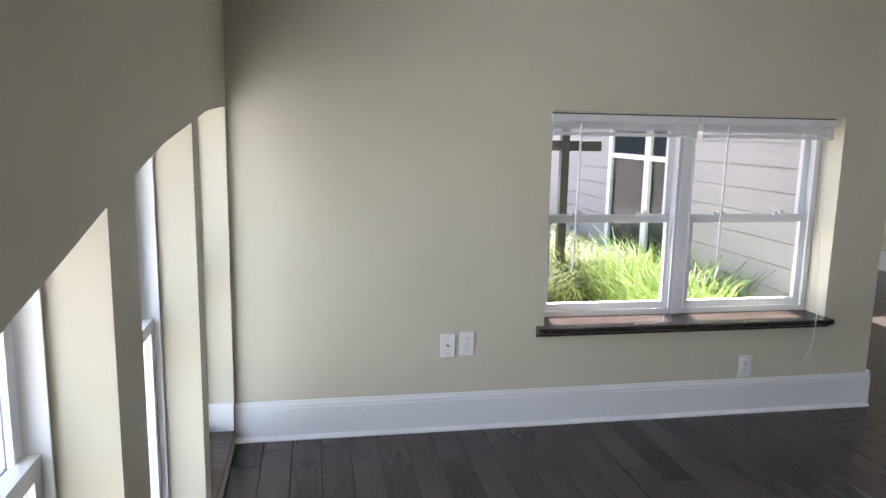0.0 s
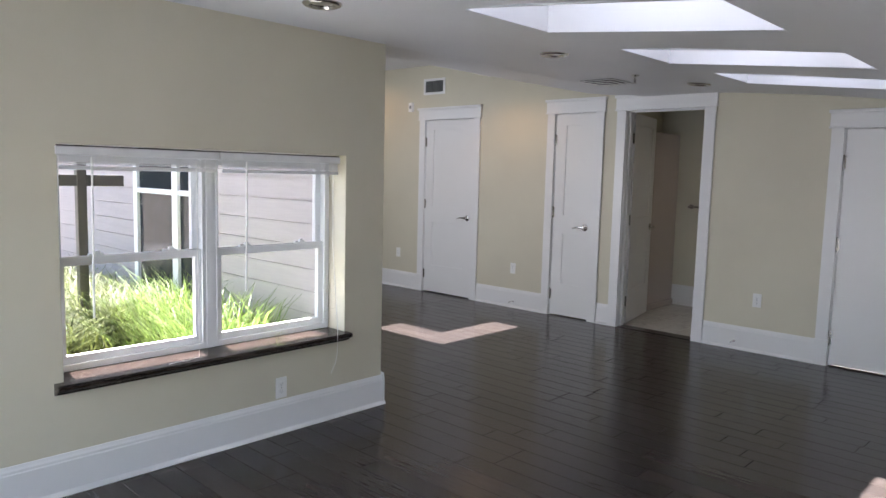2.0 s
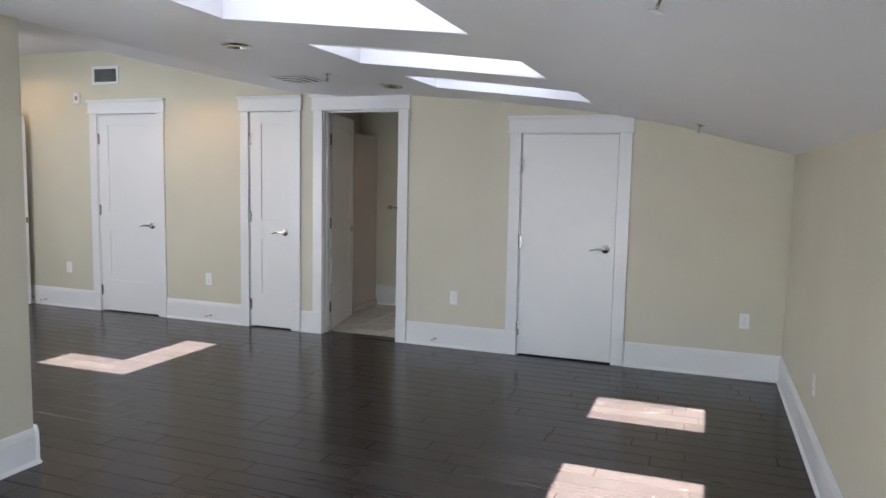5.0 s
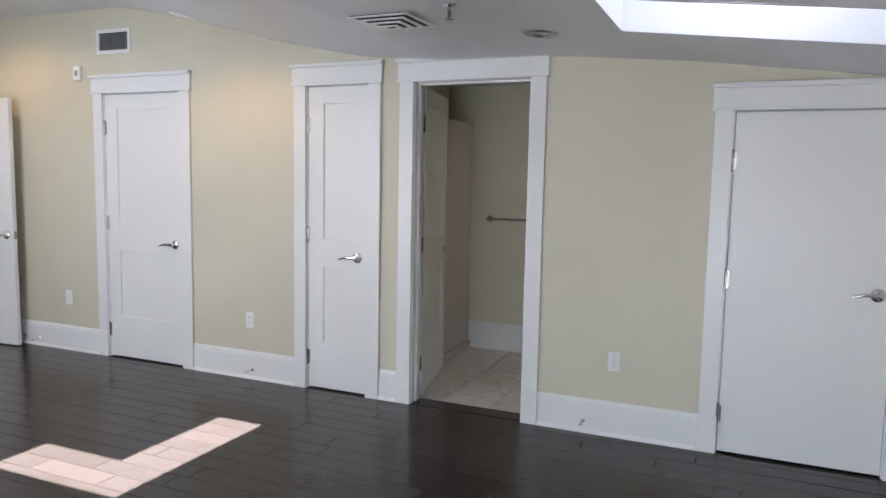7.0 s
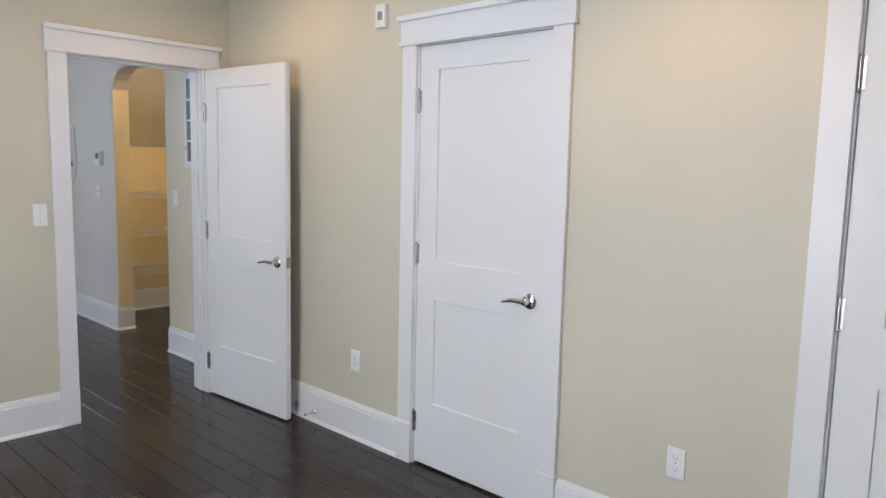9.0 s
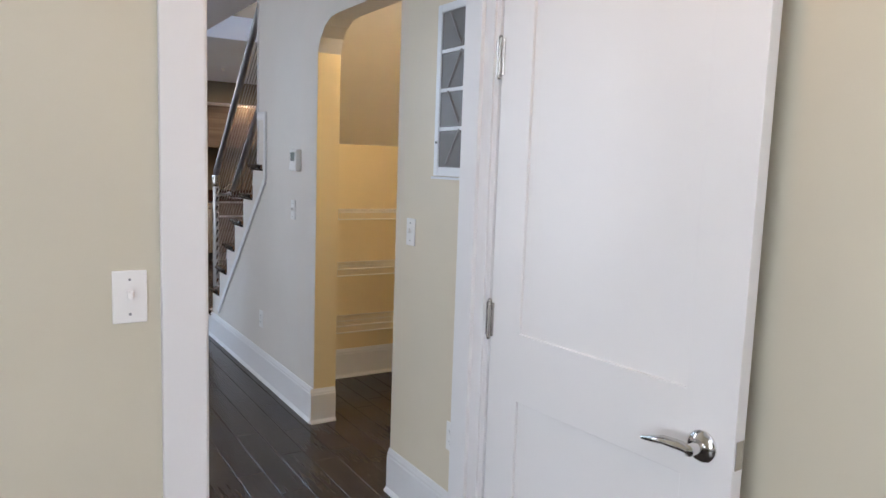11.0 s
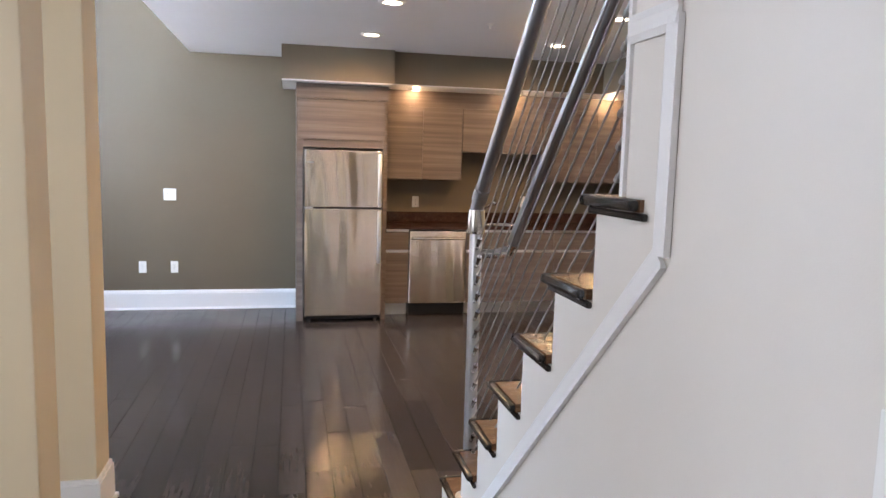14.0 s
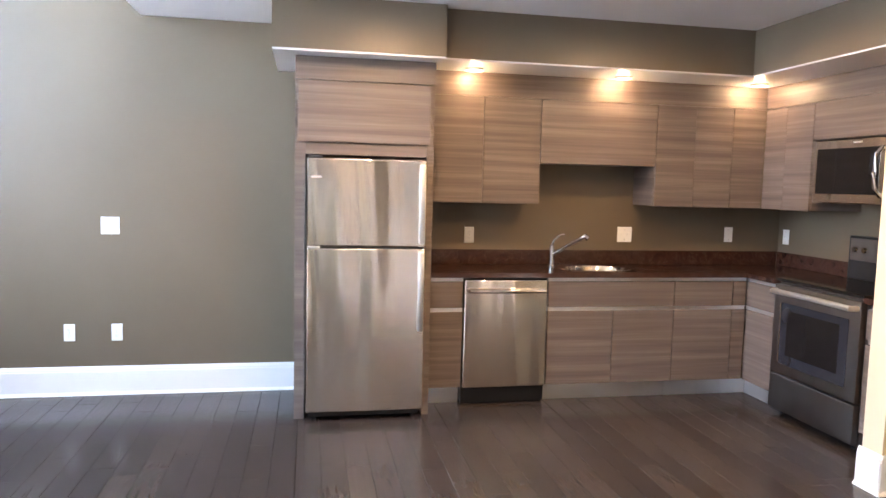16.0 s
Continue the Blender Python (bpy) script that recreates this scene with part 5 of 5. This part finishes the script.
# microwave
MX = 8.36
mw = thing("microwave", "over-the-range microwave with a dark glass door", "microwave")
part("body", boxed(MX + 0.03, KX - 0.001, 15.357, 16.113, 1.405, 1.806, bevel=0.004), DARKSTEEL, mw)
part("door", boxed(MX, MX + 0.03, 15.520, 16.115, 1.405, 1.806, bevel=0.006), STEEL, mw)
part("window", boxed(MX - 0.003, MX + 0.01, 15.575, 16.096, 1.463, 1.75, bevel=0.002), BLACKGLASS, mw, "dark glass window")
part("control_panel", boxed(MX, MX + 0.03, 15.357, 15.517, 1.405, 1.806, bevel=0.006), BLACKGLASS, mw)
part("handle", tube(bmesh.new(), [(MX, 15.555, 1.455), (MX - 0.04, 15.555, 1.495), (MX - 0.05, 15.555, 1.595), (MX - 0.04, 15.555, 1.705), (MX, 15.555, 1.745)], 0.013, 10), CHROME, mw, "", True)
part("badge", boxed(MX - 0.002, MX + 0.001, 15.72, 15.79, 1.776, 1.788), ALU, mw)
# range
RX = 8.125
rg = thing("range", "freestanding electric range in dark steel with a glass oven door", "stove")
RY0, RY1 = 15.345, 16.10
part("body", boxed(RX + 0.03, KX - 0.02, RY0, RY1, 0.03, 0.885), DARKSTEEL, rg)
part("cooktop", boxed(RX - 0.005, KX - 0.09, RY0 - 0.002, RY1 + 0.002, 0.886, 0.906, bevel=0.005), BLACKGLASS, rg, "black glass cooktop")
od = part("oven_door", boxed(RX - 0.012, RX + 0.03, RY0 + 0.004, RY1 - 0.004, 0.285, 0.868, bevel=0.006), DARKSTEEL, rg)
part("window", boxed(RX - 0.016, RX, RY0 + 0.085, RY1 - 0.085, 0.355, 0.755, bevel=0.003), OVENGLASS, od, "dark bluish glass oven window")
part("window_trim", boxed(RX - 0.018, RX, RY1 - 0.083, RY1 - 0.074, 0.36, 0.75, bevel=0.002), STEEL, od, "thin bright trim strip")
part("inner_window", boxed(RX - 0.0175, RX - 0.014, RY0 + 0.15, RY1 - 0.15, 0.42, 0.71, bevel=0.001), BLACKGLASS, od, "darker inner glass")
bm = tube(bmesh.new(), [(RX - 0.01, RY0 + 0.03, 0.825), (RX - 0.055, RY0 + 0.035, 0.825), (RX - 0.06, (RY0 + RY1) / 2, 0.83), (RX - 0.055, RY1 - 0.035, 0.825), (RX - 0.01, RY1 - 0.03, 0.825)], 0.017, 10)
part("handle", bm, ALU, od, "bright bar handle", True)
part("drawer", boxed(RX - 0.012, RX + 0.03, RY0 + 0.004, RY1 - 0.004, 0.045, 0.275, bevel=0.006), DARKSTEEL, rg)
part("back_panel", boxed(KX - 0.09, KX - 0.02, RY0, RY1, 0.905, 1.19, bevel=0.006), BLACK, rg)
part("control_panel", boxed(KX - 0.096, KX - 0.088, RY0 + 0.02, RY1 - 0.02, 1.03, 1.175, bevel=0.003), DARKSTEEL, rg)
for y in (RY1 - 0.08, RY1 - 0.16, RY0 + 0.08, RY0 + 0.16):
    part("knob", lathe(bmesh.new(), [(0, 0), (0.021, 0), (0.019, 0.02), (0.016, 0.024), (0, 0.024)], 16, Matrix.Translation((KX - 0.096, y, 1.102)) @ Matrix.Rotation(radians(-90), 4, "Y")), STEEL, rg, "", True)
for y in (RY0 + 0.06, RY1 - 0.06):
    part("foot", rodded((RX + 0.06, y, 0), (RX + 0.06, y, 0.035), 0.014), BLACK, rg)

# ---- outside ----
setting("ground", boxed(-200, 200, -200, 200, -0.55, -0.45), GROUND, "bare garden ground", "ground")
setting("garden_bed", boxed(0.0, 2.03, 3.7, 14.0, -0.45, -0.02), GROUND, "raised garden bed beside the house", "ground")
setting("path", boxed(-3.0, 0.0, 3.6, 14.0, -0.45, -0.12), plain("paving", (0.27, 0.255, 0.25), 0.8), "pale paved path", "path")
sw = setting("wall_siding", walled("x", 2.062, 2.079, YA + 0.225, 14.0, -0.45, 3.6, [(4.97, 6.08, 0.37, 2.38)]), SIDING, "beige lap siding on the outside wall")
z = -0.3
laps = {}
while z < 3.5:
    lap = [(2.0635, 0.0), (2.044, 0.0), (2.052, 0.134), (2.0635, 0.134)]
    for ya, yb in ((YA + 0.23, 4.95), (6.10, 14.0)) if 0.2 < z < 2.38 else ((YA + 0.23, 14.0),):
        if (ya, yb) not in laps:
            laps[ya, yb] = part("siding_board", extrude(bmesh.new(), lap, "y", ya, yb), SIDING, sw)
            o = laps[ya, yb]
        else:
            o = new("siding_board", laps[ya, yb].data)
            o.parent = sw
        o.location = (0, 0, z)
    z += 0.14
ow = thing("window_9", "white framed window with dark glass in the siding", "window", "", "structure")
bm = bmesh.new()
oy0, oy1, oz0, oz1 = 4.95, 6.1, 0.35, 2.4
for q in ((oy0, oy0 + 0.07, oz0, oz1), (oy1 - 0.07, oy1, oz0, oz1), (oy0 + 0.07, oy1 - 0.07, oz0, oz0 + 0.07), (oy0 + 0.07, oy1 - 0.07, oz1 - 0.07, oz1), (5.31, 5.40, oz0 + 0.07, oz1 - 0.07)):
    box(bm, 2.0, 2.05, *q)
box(bm, 2.005, 2.045, oy0 + 0.07, 5.31, 1.205, 1.245)
box(bm, 2.005, 2.045, 5.40, oy1 - 0.07, 1.205, 1.245)
part("frame", bm, VINYL, ow)
part("pane", boxed(2.025, 2.04, oy0 + 0.05, oy1 - 0.05, oz0 + 0.05, oz1 - 0.05), DARKGLASS, ow)
pg = thing("pergola_post", "dark metal post with a crossbeam outside", "post")
part("post", boxed(1.335, 1.40, 5.46, 5.52, -0.12, 2.2, bevel=0.004), BRONZE, pg)
part("beam", boxed(1.12, 1.665, 5.465, 5.515, 1.27, 1.35, bevel=0.004), BRONZE, pg)


def blades(name, label, x0, x1, y0, y1, count, h, mat, seed, base, lean=0.5, width=0.012):
    rnd = random.Random(seed)
    verts, faces = [], []
    clumps = [(rnd.uniform(x0, x1), rnd.uniform(y0, y1), rnd.uniform(0.6, 1.15)) for _ in range(max(3, count // 130))]
    for k in range(count):
        cx, cy, s = clumps[k % len(clumps)]
        px, py = cx + rnd.gauss(0, 0.09), cy + rnd.gauss(0, 0.09)
        a, l = rnd.uniform(0, 2 * math.pi), h * s * rnd.uniform(0.6, 1.1)
        bend = lean * rnd.uniform(0.3, 1.2) * l
        d = Vector((math.cos(a), math.sin(a), 0))
        n = Vector((-d.y, d.x, 0)) * width * rnd.uniform(0.5, 1.2)
        o = len(verts)
        for t in (0, 0.4, 0.75, 1.0):
            p = Vector((px, py, base)) + d * bend * t * t + Vector((0, 0, l * (t - 0.28 * t * t * lean * 1.5)))
            wdt = (1 - t) ** 0.6 if t < 1 else 0.05
            verts += [p - n * wdt, p + n * wdt]
        for j in range(3):
            faces.append((o + 2 * j, o + 2 * j + 1, o + 2 * j + 3, o + 2 * j + 2))
    me = bpy.data.meshes.new(name)
    me.from_pydata(verts, [], faces)
    me.materials.append(mat)
    return tagged(new(name, me), label, "grass", "", "stuff")


blades("grass", "bright green tall ornamental grass in the garden bed", 0.3, 2.0, 4.7, 7.8, 26000, 0.74, GRASS, 3, -0.02, 0.85, 0.0075)
blades("grass", "green grass along the siding", 1.55, 2.0, 3.75, 5.2, 5200, 0.85, WEED, 4, -0.02, 0.7, 0.007)
st = setting("backdrop", boxed(-40, 40, 60, 60.2, -1, 14), plain("far_trees", (0.09, 0.12, 0.07), 0.9), "far hazy trees", "backdrop")

# ---- floors ----
PW = 0.127
AREAS = [(XD, XB, YE, YA), (2.28, XB, YA, YC), (2.28, 5.73, YC, 17.0), (5.73, 9.0, 11.0, 17.0), (5.73, 6.82, 9.0, 11.0)]


def near_path(x, y):
    """The stretch of floor nearest to the way walked."""
    return (1.2 < x < 5.5 and 1.6 < y < 7.8) or (4.1 < x < 5.7 and 7.8 <= y < 15.2) or (5.7 <= x < 6.6 and 13.2 < y < 15.8)


def build_floor():
    rnd = random.Random(7)
    slab = bmesh.new()
    for a in AREAS:
        box(slab, a[0] - 0.1, a[1] + 0.1, a[2] - 0.1, a[3] + 0.1, -0.12, -0.012)
    floor = setting("floor", slab, DARKGAP, "dark stained hardwood plank floor with a satin sheen", "floor")
    meshes, rest, count = {}, ([], []), 0

    def shape(w, l, d=0.0022):
        v = [(d, d, 0), (w - d, d, 0), (w - d, l - d, 0), (d, l - d, 0), (0, 0, -d), (w, 0, -d), (w, l, -d), (0, l, -d), (0, 0, -0.012), (w, 0, -0.012), (w, l, -0.012), (0, l, -0.012)]
        f = [(0, 1, 2, 3)]
        for o in (0, 4):
            for k in range(4):
                f.append((o + k, o + 4 + k, o + 4 + (k + 1) % 4, o + (k + 1) % 4))
        return v, f

    col = 0
    x = XD
    while x < 9.0:
        w = PW - 0.0012
        runs = {}
        for a in AREAS:
            if a[0] - PW < x < a[1]:
                runs.setdefault(0, []).append((a[2], a[3]))
        spans = []
        for lo, hi in sorted(runs.get(0, [])):
            if spans and lo <= spans[-1][1] + 0.01:
                spans[-1][1] = max(hi, spans[-1][1])
            else:
                spans.append([lo, hi])
        for lo, hi in spans:
            y = lo - rnd.uniform(0, 0.6)
            while y < hi:
                l = rnd.choice((0.45, 0.75, 0.9, 1.05, 1.2))
                if near_path(x + 0.06, y + l / 2) and count < 300:
                    if l not in meshes:
                        v, f = shape(w, l - 0.0012)
                        me = bpy.data.meshes.new("plank")
                        me.from_pydata(v, [], f)
                        me.materials.append(FLOORWOOD)
                        meshes[l] = me
                    ob = new("plank", meshes[l])
                    ob.location = (x, y, rnd.uniform(-0.0006, 0.0))
                    ob.parent = floor
                    count += 1
                else:
                    v, f = shape(w, l - 0.0012)
                    o = len(rest[0])
                    dz = rnd.uniform(-0.0006, 0.0)
                    rest[0].extend((p[0] + x, p[1] + y, p[2] + dz) for p in v)
                    rest[1].extend(tuple(k + o for k in q) for q in f)
                y += l
        x += PW
    me = bpy.data.meshes.new("planks")
    me.from_pydata(rest[0], [], rest[1])
    me.materials.append(FLOORWOOD)
    ob = new("planks", me)
    ob.parent = floor
    tagged(ob, "dark stained hardwood planks", "", "", "stuff")


build_floor()
